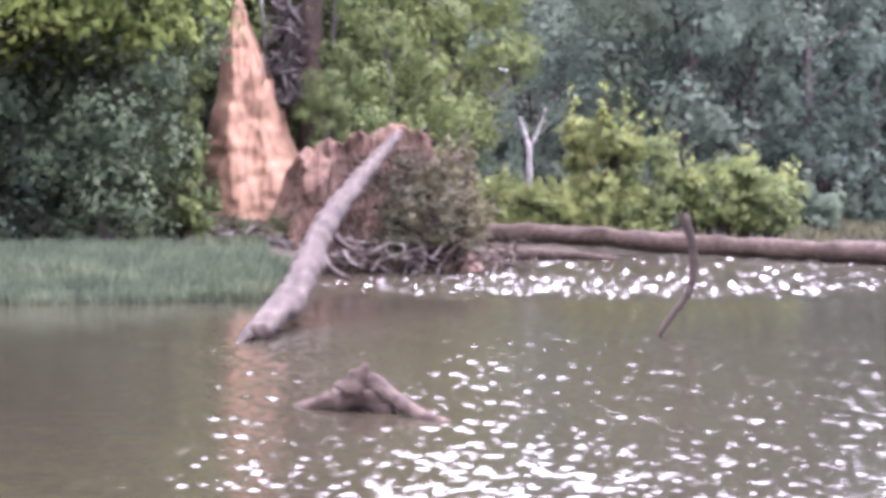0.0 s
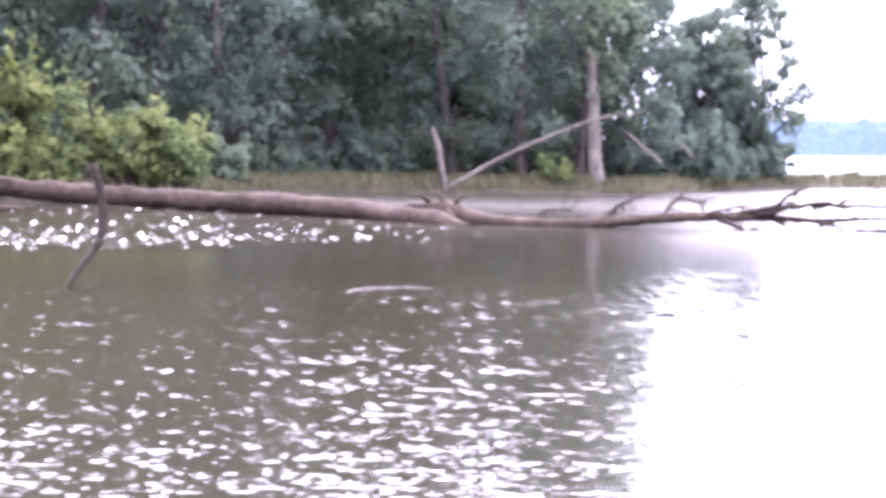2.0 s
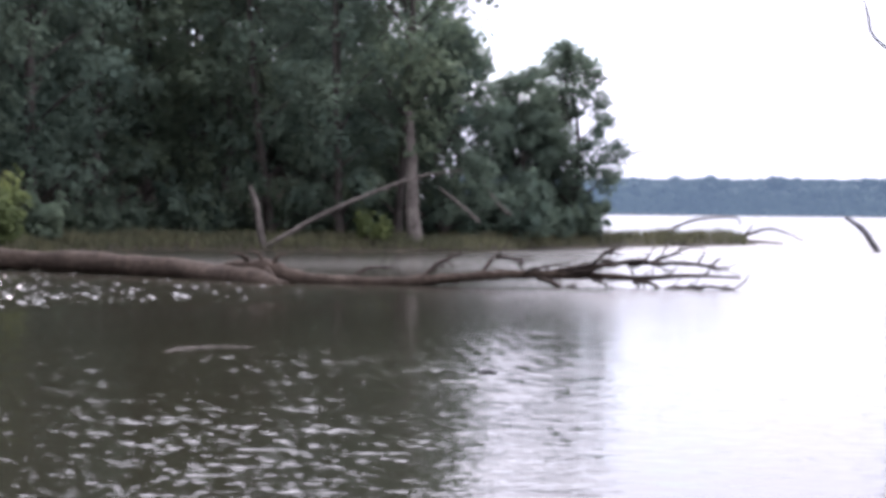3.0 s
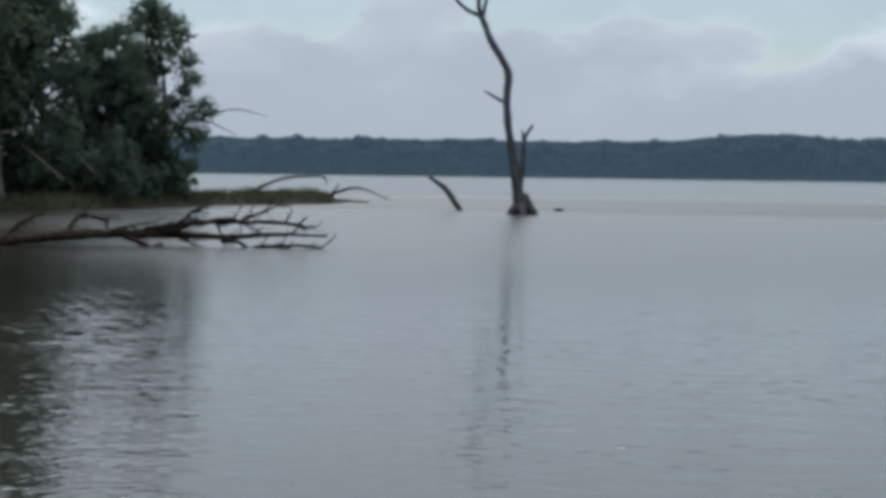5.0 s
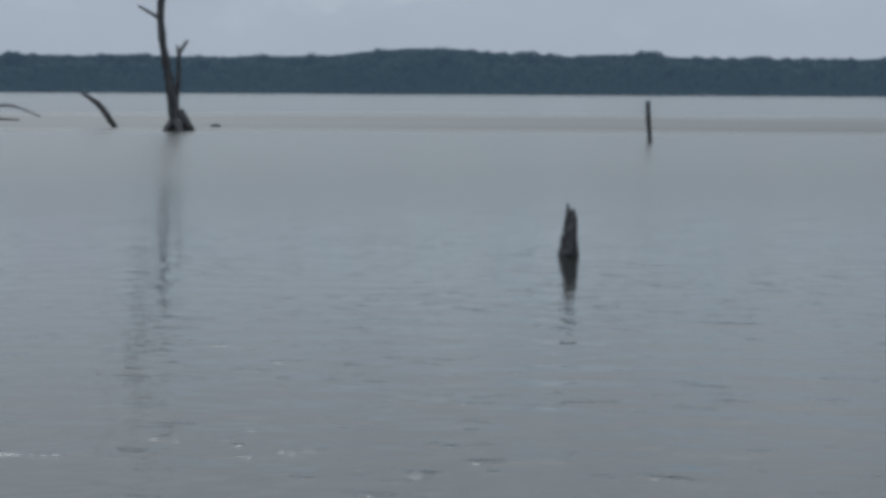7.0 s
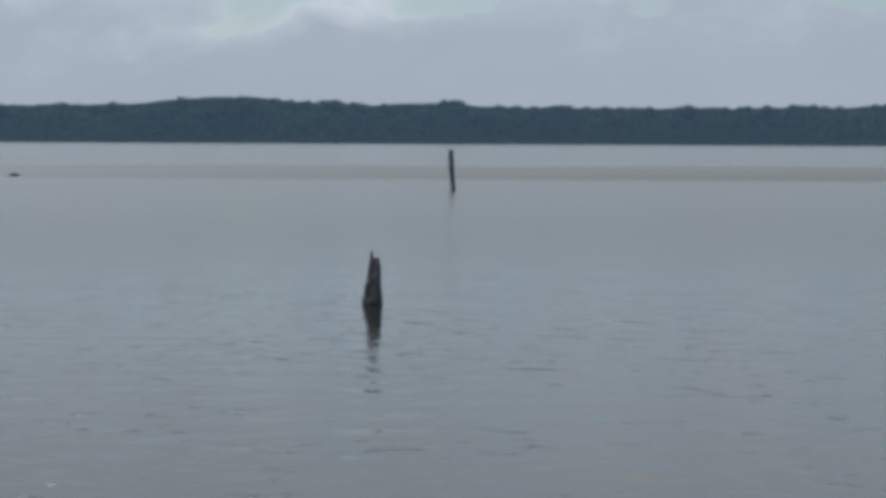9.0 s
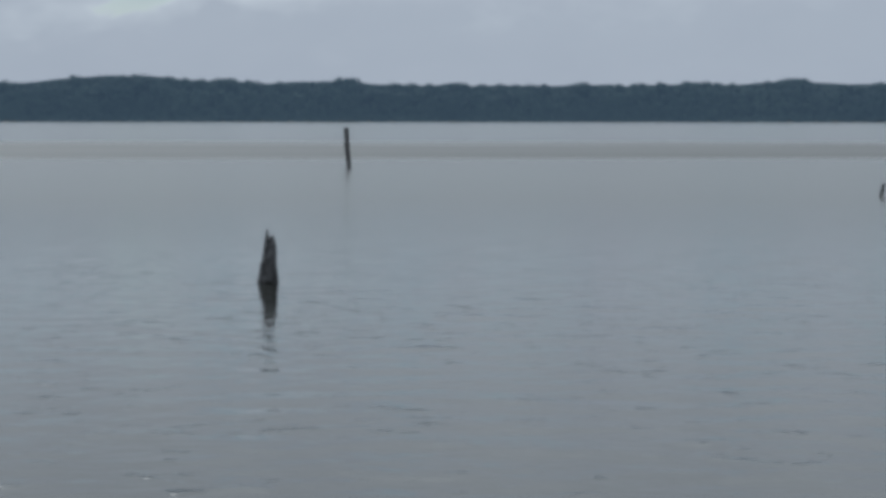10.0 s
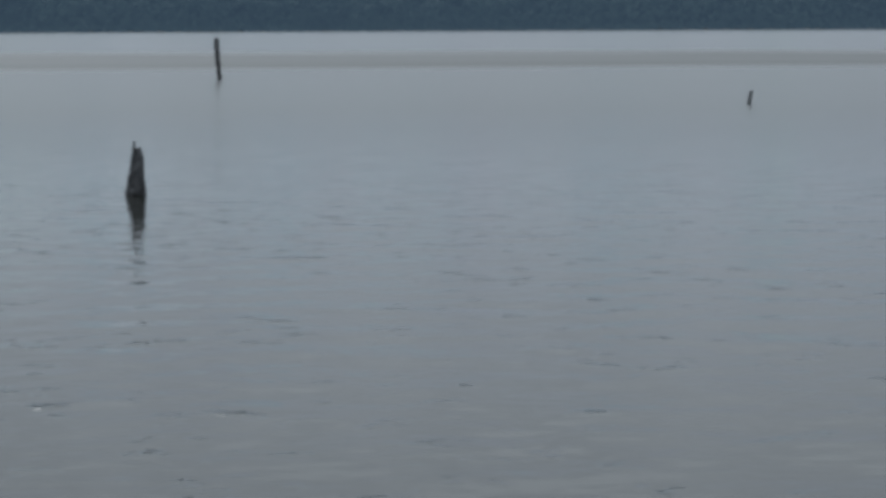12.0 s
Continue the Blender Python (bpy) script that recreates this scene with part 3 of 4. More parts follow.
tip_tree = broadleaf("point_tree", 31, 8.6, 2.5, 0.5, 0.19, 11000, M_LEAF_HAZED, "smaller dark tree with ragged crown at the end of the point", 44, 0.14, 0.5, lobe=(0.14, 0.32))
place(tip_tree, at(25.75, 90, 0.3), 30, 1.06)
again(tip_tree, at(24.1, 88, 0.3), 160, 0.98)
again(tip_tree, at(24.7, 93, 0.2), 250, 0.7)
again(tip_tree, at(24.35, 87, 0.2), 310, 0.8)
again(tip_tree, at(25.1, 91, 0.2), 100, 0.85)
again(tip_tree, at(22.3, 86, 0.4), 60, 1.2)
again(tip_tree, at(22.0, 80, 0.4), 200, 1.1)
under = shrub("understory_bush", 41, 2.4, 1.7, 0.27, 1900, M_LEAF_HAZED, "dark understory bush at the forest edge", 9, group="forest edge bushes")
place(under, at(9.0, 75, 0.4), 0)
for i in range(13):
    a = -1.0 + 1.7 * i
    again(under, at(a, 101.5, ground_height(a, 101.5)), 70.0 * i, 2.6, "tall dark thicket deep in the forest")
for i, a in enumerate(np.arange(4.2, 26.2, 0.95)):
    d = shore(a) + rng.uniform(5.5, 7.5) if a > 11 else 77 + rng.uniform(-1, 1)
    if a > 24:
        d = shore(a) + 2.5
    again(under, at(a, d, ground_height(a, d)), float(rng.uniform(0, 360)), float(rng.uniform(0.6, 1.1)))

# ---- shore bushes ----
bush = shrub("shore_bush", 51, 2.2, 1.35, 0.19, 3000, M_LEAF_LIT, "low yellow-green bush on the bank behind the fallen log", 9)
place(bush, at(1.1, 54.5, 0.35), 0)
again(bush, at(2.9, 55.5, 0.4), 120, 0.95)
again(bush, at(-0.3, 53.5, 0.4), 220, 0.85)
for a, d, w, k in ((4.0, 55, 60, 0.8), (5.6, 56, 200, 0.7), (2.0, 57, 10, 0.95), (3.4, 58.5, 300, 0.95), (0.3, 54.5, 250, 1.0)):
    again(bush, at(a, d, 0.35), w, k)
tall = shrub("shore_bush", 52, 4.7, 1.45, 0.21, 4800, M_LEAF_LIT, "tall yellow-green bush with long leafy shoots", 9)
place(tall, at(4.7, 56.5, 0.3), 0)
again(tall, at(5.55, 57.2, 0.3), 200, 0.95)
small = shrub("shore_bush", 53, 3.1, 1.35, 0.2, 3000, M_LEAF_LIT, "yellow-green bush on bare stems beside the fallen log", 8, 1.2)
place(small, at(7.75, 57, 0.2), 0)
again(small, at(9.35, 57.5, 0.1), 150, 1.02)
again(small, at(8.7, 58.5, 0.1), 40, 0.95)
for k in range(14):
    a, d = rng.uniform(-0.5, 10.5), rng.uniform(64, 72)
    again(under, at(a, d, ground_height(a, d)), float(rng.uniform(0, 360)), float(rng.uniform(0.6, 0.9)))
yellow = shrub("shore_bush", 54, 1.0, 0.75, 0.15, 900, M_LEAF_LIT, "small bright yellow-green bush at the forest edge", 6)
place(yellow, at(19.9, 75.3, 0.3), 0, 1.25)

brush = shrub("bank_bush", 55, 2.0, 1.0, 0.12, 2200, M_DRYLEAF, "sparse brown scrubby bush growing on the slumped soil", 8)
place(brush, at(0.3, 44.5, 0.4), 0)
again(brush, at(-0.2, 46.5, 1.2), 90, 1.1)
again(brush, at(-0.35, 42.4, 0.8), 150, 0.7)
again(brush, at(0.45, 42.0, 0.4), 20, 0.8)
again(brush, at(-1.9, 43.4, 1.6), 260, 0.5)
again(brush, at(-4.4, 43.6, 0.4), 40, 0.6)
again(brush, at(-7.6, 43.8, 0.4), 300, 0.9)
for a, d, z, w, k in ((-1.05, 41.6, 0.5, 10, 0.8), (-0.6, 41.4, 0.25, 80, 0.95), (-0.75, 42.0, 1.3, 200, 0.8), (0.0, 41.7, 0.3, 310, 0.9), (-1.3, 41.5, 0.1, 140, 0.7), (-0.2, 42.1, 1.2, 30, 0.75)):
    again(brush, at(a, d, z), w, k, "dark scrubby bush covering the slumped soil")

leafy_bush = shrub("bank_bush", 56, 3.3, 1.0, 0.18, 2000, M_LEAF_MID, "green leafy bush at the foot of the clay face", 7)
place(leafy_bush, at(-7.6, 43.6, 0.4), 0)
again(leafy_bush, at(-8.1, 44.2, 0.4), 140, 1.25)
again(green, at(-8.1, 44.3, 0.4), 30, 0.36, "slender young green tree beside the clay face")
again(green, at(-7.75, 46.2, 0.4), 230, 0.42, "slender young green tree beside the clay face")
again(leafy_bush, at(-4.75, 43.2, 0.35), 60, 0.3)
again(leafy_bush, at(-7.0, 43.7, 0.4), 200, 0.72)
again(leafy_bush, at(-5.6, 43.4, 0.4), 310, 0.26)
again(brush, at(-6.3, 43.3, 0.4), 120, 0.5)
again(brush, at(-5.2, 43.0, 0.4), 220, 0.42)
again(leafy_bush, at(-6.9, 43.0, 0.35), 200, 0.42)

# ---- eroded bank ----


def clay_bank():
    g = Geo()
    prof = [(0.0, -7.2, -3.1), (0.6, -7.05, -3.4), (2.0, -6.8, -3.95), (3.2, -6.65, -4.3), (4.7, -6.3, -4.85), (5.4, -6.2, -5.3), (6.1, -6.0, -5.6), (6.5, -5.9, -5.8)]
    zs = np.linspace(-0.2, 6.4, 72)
    nu = 34
    v = []
    for z in zs:
        lo = np.interp(z, [p[0] for p in prof], [p[1] for p in prof])
        hi = np.interp(z, [p[0] for p in prof], [p[2] for p in prof])
        for u in np.linspace(0, 1, nu):
            az = lo + (hi - lo) * u + 0.12 * noise.noise(Vector((z * 1.1, u * 2, 5)))
            edge = 1.3 * (2 * u - 1) ** 4 + 0.25 * abs(noise.noise(Vector((az * 4, z * 2.2, 11))))
            d = 45.4 + 0.3 * z + edge + 0.35 * noise.noise(Vector((az * 1.6, z * 0.5, 1))) + 0.16 * noise.noise(Vector((az * 7, z * 1.8, 7))) + 0.1 * noise.noise(Vector((az * 3, z * 6, 3)))
            v.append(tuple(at(az, d, z)))
    n = len(zs)
    f = [(i * nu + j, i * nu + j + 1, (i + 1) * nu + j + 1, (i + 1) * nu + j) for i in range(n - 1) for j in range(nu - 1)]
    k = len(v)
    for i in range(n):
        for j in (0, nu - 1):
            x, y, z = v[i * nu + j]
            v.append((x * 1.07, y * 1.07, z))
    f += [(i * nu, (i + 1) * nu, k + 2 * i + 2, k + 2 * i) for i in range(n - 1)]
    f += [((i + 1) * nu - 1, k + 2 * i + 1, k + 2 * i + 3, (i + 2) * nu - 1) for i in range(n - 1)]
    f += [(k + 2 * i, k + 2 * i + 2, k + 2 * i + 3, k + 2 * i + 1) for i in range(n - 1)]
    g.add(v, f)
    return tagged(new("clay_bank", g.mesh("clay_bank", M_CLAY)), "steep eroded face of bare orange clay", "clay bank", kind="structure")


clay_bank()


def mound(name, az, d, wide, deep, high, mat, label, seed):
    g = Geo()
    nu, nv = 36, 14
    v = []
    for j in range(nv):
        t = j / (nv - 1)
        for i in range(nu):
            w = 2 * math.pi * i / nu
            r = math.cos(t * math.pi / 2) ** 0.7
            k = 1 + 0.35 * noise.noise(Vector((math.cos(w) * 1.5, math.sin(w) * 1.5, t * 2 + seed)))
            v.append((wide * r * k * math.cos(w), deep * r * k * math.sin(w), high * math.sin(t * math.pi / 2) * k - 0.2))
    f = [(j * nu + i, j * nu + (i + 1) % nu, (j + 1) * nu + (i + 1) % nu, (j + 1) * nu + i) for j in range(nv - 1) for i in range(nu)]
    g.add(v, f)
    ob = new(name, g.mesh(name, mat))
    ob.matrix_basis = turned(at(az, d, 0.1), -az)
    return tagged(ob, label, "earth mound", kind="structure")


def soil_slope():
    g = Geo()
    prof = [(-5.3, 0.3), (-4.9, 1.1), (-4.4, 2.2), (-3.9, 2.7), (-2.7, 2.85), (-1.4, 3.15), (-0.5, 3.0), (-0.15, 2.5), (0.2, 1.5), (0.8, 0.6), (1.2, 0.0)]
    azs, nv = np.linspace(-5.3, 1.2, 150), 60
    v = []
    for az in azs:
        top = np.interp(az, [p[0] for p in prof], [p[1] for p in prof]) + 0.14 * noise.noise(Vector((az * 2.3, 0, 4)))
        for t in np.linspace(0, 1, nv):
            z = -0.1 + (top + 0.1) * min(1, t * 1.25)
            d = 42.6 - 0.5 * (az + 2) * 0.3 + 1.4 * t ** 1.5 + 4.0 * max(0, t - 0.8)
            d += 0.55 * noise.noise(Vector((az * 1.6, z * 0.8, 2))) + 0.16 * noise.noise(Vector((az * 4, z * 2.6, 9))) + 0.12 * noise.noise(Vector((az * 10, z * 7, 4)))
            v.append(tuple(at(az, d, z + 0.12 * noise.noise(Vector((az * 5, z * 3, 1))))))
    g.add(v, [(i * nv + j, (i + 1) * nv + j, (i + 1) * nv + j + 1, i * nv + j + 1) for i in range(len(azs) - 1) for j in range(nv - 1)])
    return tagged(new("soil_bank", g.mesh("soil_bank", M_SOIL)), "slumped brown soil below the orange clay", "soil bank", kind="structure")


soil_slope()
mound("earth_mound", -5.2, 44.6, 2.3, 0.9, 0.75, M_CLAY, "orange-brown clay rubble at the foot of the bank", 3)


def tangle(name, az0, az1, d0, d1, z0, z1, count, length, thick, mat, label, seed, lift=0.2):
    rng = np.random.default_rng(seed)
    g = Geo()
    for i in range(count):
        a, d = rng.uniform(az0, az1), rng.uniform(d0, d1)
        p = np.array(tuple(at(a, d, rng.uniform(z0, z1))))
        q = rng.normal(size=3) * (1, 0.7, lift * 2)
        q /= np.linalg.norm(q)
        ln, r = length * rng.uniform(0.4, 1.2), thick * rng.uniform(0.4, 1.3)
        bend = rng.normal(size=3) * ln * 0.16
        limb(g, [tuple(p - q * ln / 2), tuple(p + bend), tuple(p + q * ln / 2)], [r, r * 0.8, r * 0.25], 5, 0.25, 0.15, i)
    return tagged(new(name, g.mesh(name, mat)), label, "driftwood", kind="stuff")


tangle("driftwood", -6.2, 1.4, 40.8, 43.0, 0.05, 0.45, 120, 1.1, 0.028, M_LOGWOOD, "tangled grey-brown roots and sticks at the waterline", 61)
tangle("driftwood", -7.0, -4.2, 42.2, 43.6, 0.35, 0.8, 70, 1.0, 0.03, M_GREYWOOD, "pale roots and sticks washed up below the clay face", 66)
tangle("driftwood", -4.0, 2.4, 41.0, 45.0, 0.0, 0.5, 130, 1.2, 0.03, M_LOGWOOD, "brown driftwood and roots heaped along the shore", 62)
tangle("root_tangle", -3.2, 0.7, 41.0, 42.7, 0.2, 2.5, 240, 0.8, 0.02, M_LOGWOOD, "dense brown roots and twigs hanging from the upturned earth", 63, 0.5)

tangle("driftwood", -2.9, 0.2, 40.7, 41.3, 0.08, 0.75, 34, 1.0, 0.03, M_GREYWOOD, "pale bare roots reaching over the water from the slumped soil", 65, 0.3)
# dark wood heaped beside the clay top to imitate the shaded hollow there
tangle("root_tangle", -4.75, -4.15, 47.0, 47.8, 3.9, 6.2, 150, 0.8, 0.05, M_BARK, "dark mass of roots added in place of the shade under the bank tree", 64, 0.6)

# ---- grasses ----


def blades(name, spots, height, width, mat, label, seed):
    rng = np.random.default_rng(seed)
    n = len(spots)
    base = np.array(spots)
    w = rng.uniform(0, 2 * math.pi, n)
    side = np.stack([np.cos(w), np.sin(w), np.zeros(n)], 1) * width
    hgt = height * rng.uniform(0.5, 1.15, n) * np.array([1 + 0.45 * noise.noise(Vector(p) * 0.8) for p in spots])
    lean = rng.normal(size=(n, 3)) * hgt[:, None] * 0.28
    lean[:, 2] = 0
    up = np.zeros((n, 3))
    up[:, 2] = hgt
    q = np.stack([base - side, base + side, base + side * 0.7 + lean * 0.4 + up * 0.6, base + lean + up, base - side * 0.7 + lean * 0.4 + up * 0.6], 1)
    g = Geo().add(q.reshape(-1, 3), np.arange(5 * n).reshape(n, 5))
    return tagged(new(name, g.mesh(name, mat, False)), label, "grass", kind="stuff")


rng = np.random.default_rng(71)
spots = []
while len(spots) < 19500:
    a, s = rng.uniform(-13.5, -3.9), rng.uniform(-0.9, 8.5)
    d = shore(min(a, -5)) + s + 0.5 * noise.noise(Vector((a * 1.5, 0, 0)))
    if a > -5 and s > 5:
        continue
    spots.append(tuple(at(a, d, max(-0.05, ground_height(a, d) - 0.03))))
spots = [p for p in spots if noise.noise(Vector(p) * 0.9) > -0.28 or rng.random() < 0.35]
blades("marsh_grass", spots, 0.32, 0.02, M_GRASS, "dense grey-green marsh grass standing along the waterline", 72)
spots = []
while len(spots) < 9000:
    a = rng.uniform(7, 30.7)
    s = rng.uniform(0.1, 5.5)
    d = shore(a) + s
    spots.append(tuple(at(a, d, max(0, ground_height(a, d)) - 0.03)))
blades("shore_grass", spots, 0.4, 0.03, M_SEDGE, "low olive-brown sedge along the spit and the forest edge", 73)

# ---- fallen and standing dead wood ----


def polar(rows):
    return [at(*r) for r in rows]


lean_log = thing("leaning_log", at(-5.15, 22.4, 0), "bleached grey log slanting down from the bank into the water", "log")
g = limb(Geo(), polar([(-5.25, 22.3, 0.03), (-4.8, 23.6, 0.18), (-4.15, 26, 0.37), (-3.44, 30.5, 1.02), (-2.92, 34, 1.44), (-1.96, 38.5, 2.23), (-1.25, 42.9, 2.92)]),
         [0.13, 0.17, 0.185, 0.18, 0.175, 0.15, 0.1], 16, 0.2, 0.24, 3, 0.3)
part("trunk", g, M_LEANWOOD, lean_log)
for k, (rows, rr) in enumerate((([(-5.1, 23.2, 0.16), (-5.5, 22.3, 0.07), (-5.85, 21.8, -0.04)], [0.09, 0.075, 0.03]),
                                ([(-4.95, 23.4, 0.02), (-5.0, 22.8, -0.01), (-5.1, 22.3, -0.05)], [0.1, 0.09, 0.06]))):
    part("splinter", limb(Geo(), polar(rows), rr, 9, 0.1, 0.22, k, 0.1), M_LEANWOOD, lean_log)
for k, rows in enumerate(([(-3.2, 32, 1.2), (-2.9, 31, 0.9), (-2.4, 30.6, 0.75)],
                          [(-3.6, 29.4, 0.85), (-3.1, 28.5, 0.55), (-2.6, 28, 0.45)])):
    part("branch", limb(Geo(), polar(rows), [0.08, 0.05, 0.02], 7, 0.15, 0.15, k), M_LEANWOOD, lean_log)

fallen = thing("fallen_tree", at(10, 53, 0), "long brown fallen tree trunk lying in the shallows with bare branches", "fallen tree")
g = limb(Geo(), polar([(0.6, 52.6, 0.58), (1.11, 52.3, 0.62), (3.53, 52, 0.61), (6.74, 51.4, 0.4), (9.92, 50.3, 0.27), (11.91, 48.6, 0.26), (13.99, 46.5, 0.21), (15.6, 44.6, 0.11), (16.7, 43.4, 0.05), (17.5, 42.6, -0.08)]),
         [0.24, 0.245, 0.245, 0.25, 0.25, 0.26, 0.25, 0.24, 0.22, 0.14], 14, 0.25, 0.15, 5, 0.2)
part("trunk", g, M_LOGWOOD, fallen)
g = limb(Geo(), polar([(15.5, 44.9, 0.27), (16.3, 44.2, 0.34), (17.0, 43.7, 0.3), (17.7, 43.3, 0.15), (18.35, 43, 0.07), (20.45, 42.5, 0.05), (22.4, 42.3, 0.17), (24.17, 42.3, 0.25), (26.35, 42.3, 0.24), (27.65, 42.3, 0.2), (28.94, 42.3, 0.26), (30.5, 42.3, 0.24)]),
         [0.05, 0.13, 0.19, 0.17, 0.14, 0.12, 0.11, 0.1, 0.08, 0.06, 0.045, 0.025], 12, 0.15, 0.2, 6, 0.05)
part("upper_trunk", g, M_LOGWOOD, fallen)
for k, rows in enumerate(([(16.9, 43.7, 0.4), (16.75, 43.7, 0.62), (16.5, 43.6, 0.68)], [(17.2, 43.5, 0.4), (17.35, 43.4, 0.58), (17.6, 43.4, 0.6)], [(16.5, 44, 0.45), (16.2, 43.8, 0.6), (15.9, 43.7, 0.58)], [(17.0, 43.5, 0.3), (17.2, 43.0, 0.12), (17.3, 42.7, -0.05)])):
    part("root", limb(Geo(), polar(rows), [0.06, 0.04, 0.015], 7, 0.08, 0.2, k), M_LOGWOOD, fallen)
BR = [([(25.06, 42.3, 0.28), (26.19, 42.1, 0.48), (26.67, 42, 0.68), (26.99, 42, 0.84)], 0.045), ([(25.6, 42.3, 0.25), (27.0, 42, 0.47), (28.29, 41.8, 0.55), (29.26, 41.7, 0.54), (29.93, 41.7, 0.43)], 0.05),
      ([(27.32, 42, 0.47), (28.28, 42, 0.65), (29.09, 42.1, 0.88)], 0.035), ([(27.48, 42.3, 0.2), (27.73, 42.2, -0.07)], 0.03), ([(27.5, 42.1, 0.12), (28.29, 41.8, 0.02), (29.27, 41.6, 0.04), (30.33, 41.5, 0.02)], 0.035),
      ([(24.75, 42.3, 0.2), (25.23, 42, 0.05), (25.56, 41.9, -0.1)], 0.05), ([(23.15, 42.3, 0.22), (23.55, 42.5, 0.6), (24.18, 42.4, 0.56), (24.23, 42.4, 0.43)], 0.04), ([(21.4, 42.3, 0.13), (21.87, 42.5, 0.45), (22.34, 42.7, 0.6)], 0.05),
      ([(28.62, 41.8, 0.04), (29.52, 41.6, -0.07)], 0.03), ([(29.2, 41.8, 0.26), (29.7, 41.9, 0.4), (30.1, 42, 0.42)], 0.018), ([(26.1, 42.3, 0.24), (26.5, 42.1, 0.1), (26.9, 42, 0.0)], 0.022), ([(28.0, 41.9, 0.55), (28.4, 42, 0.4), (28.5, 42, 0.3)], 0.016),
      ([(27.72, 42.2, 0.2), (27.85, 42.1, -0.06)], 0.022), ([(27.4, 42.2, 0.4), (27.6, 42.1, 0.14)], 0.02), ([(29.2, 41.8, 0.06), (29.72, 41.7, -0.1)], 0.026), ([(26.2, 42.2, 0.26), (26.5, 42.1, 0.5), (26.75, 42.0, 0.6), (26.9, 42.0, 0.55)], 0.022),
      ([(19.4, 42.8, 0.1), (19.9, 42.8, 0.3), (20.6, 42.9, 0.38)], 0.03), ([(24.3, 42.3, 0.26), (24.9, 42.1, 0.42), (25.6, 42.0, 0.5)], 0.026)]
for k, (rows, r) in enumerate(BR):
    r *= 1.3
    line, _ = curve_points(polar(rows), 0.22)
    line[1:-1] += rng.normal(size=(len(line) - 2, 3)) * (0.03, 0.03, 0.028)
    b = part("branch", limb(Geo(), line, [r, r * 0.8, r * 0.5], 6, 0.08, 0.22, k, 0.03), M_BRANCH, fallen)
    for j in range(8 if len(line) > 4 else 3):
        p = line[min(len(line) - 1, int(len(line) * (0.2 + 0.1 * j)))]
        q = p + np.array((0.12 + 0.26 * rng.random(), 0.08 * rng.normal(), 0.17 * rng.normal() + 0.03))
        w = part("twig", limb(Geo(), [tuple(p), tuple((p + q) / 2 + rng.normal(size=3) * 0.025), tuple(q)], [r * 0.45, r * 0.38, r * 0.25], 5, 0.06, 0.15, j), M_BRANCH, b)
        w.location = (0, 0, 0)

second = thing("fallen_log", at(3, 50, 0), "low dark log half sunk beside the fallen tree", "log")
part("trunk", limb(Geo(), polar([(1.0, 50.6, 0.1), (3.0, 50, 0.13), (5.0, 49.6, 0.04)]), [0.14, 0.16, 0.08], 10, 0.25, 0.15, 9), M_LOGWOOD, second)

snag = thing("crooked_snag", at(6.24, 23, 0), "crooked thin dark dead branch standing out of the water", "snag")
part("stem", limb(Geo(), polar([(5.9, 23, -0.3), (6.24, 23, 0.0), (6.71, 23, 0.29), (7.14, 23, 0.54), (7.22, 23, 0.94), (7.02, 23, 1.36)]), [0.035, 0.035, 0.04, 0.05, 0.05, 0.045], 9, 0.05, 0.2, 2, 0.08), M_BRANCH, snag)
part("twig", limb(Geo(), polar([(7.08, 23, 1.2), (6.85, 23, 1.3), (6.75, 23, 1.42)]), [0.02, 0.014, 0.006], 5, 0.05, 0.1, 3), M_BRANCH, snag)

drift = thing("drift_stump", at(-2, 14.9, 0), "knotted grey-brown stump with roots awash in the lake", "stump")
part("ridge", limb(Geo(), polar([(-4.1, 15.25, -0.01), (-3.5, 15.1, 0.03), (-2.85, 15, 0.06), (-2.3, 14.9, 0.08), (-1.85, 14.85, 0.06), (-1.3, 14.75, 0.0)]), [0.03, 0.05, 0.085, 0.12, 0.11, 0.06], 14, 0.04, 0.3, 4), M_LOGWOOD, drift)
part("peak", limb(Geo(), polar([(-2.5, 14.9, 0.12), (-2.3, 14.9, 0.24), (-2.1, 14.9, 0.33)]), [0.15, 0.09, 0.03], 10, 0.03, 0.3, 5, 0.04), M_LOGWOOD, drift)
part("root", limb(Geo(), polar([(-2.0, 14.9, 0.24), (-1.5, 14.8, 0.14), (-0.9, 14.6, 0.05), (-0.2, 14.35, 0.0), (0.6, 14.1, -0.05)]), [0.07, 0.065, 0.055, 0.045, 0.03], 9, 0.05, 0.3, 6), M_LOGWOOD, drift)
part("root", limb(Geo(), polar([(-2.5, 15.0, 0.12), (-2.9, 15.3, 0.04), (-3.3, 15.6, -0.06)]), [0.07, 0.05, 0.03], 9, 0.05, 0.2, 7), M_LOGWOOD, drift)
part("root", limb(Geo(), polar([(-1.6, 14.8, 0.1), (-1.3, 15.2, 0.03), (-1.0, 15.5, -0.05)]), [0.07, 0.05, 0.03], 9, 0.05, 0.2, 8), M_LOGWOOD, drift)

fork = thing("forked_snag", at(2.5, 57, 0.4), "pale forked dead trunk standing among the bushes", "snag")
part("stem", limb(Geo(), polar([(2.5, 57, 0.3), (2.5, 57, 2.29), (2.48, 57, 3.01), (2.23, 57, 3.85)]), [0.1, 0.09, 0.075, 0.03], 9, 0.15, 0.12, 1, 0.12), M_PALEWOOD, fork)
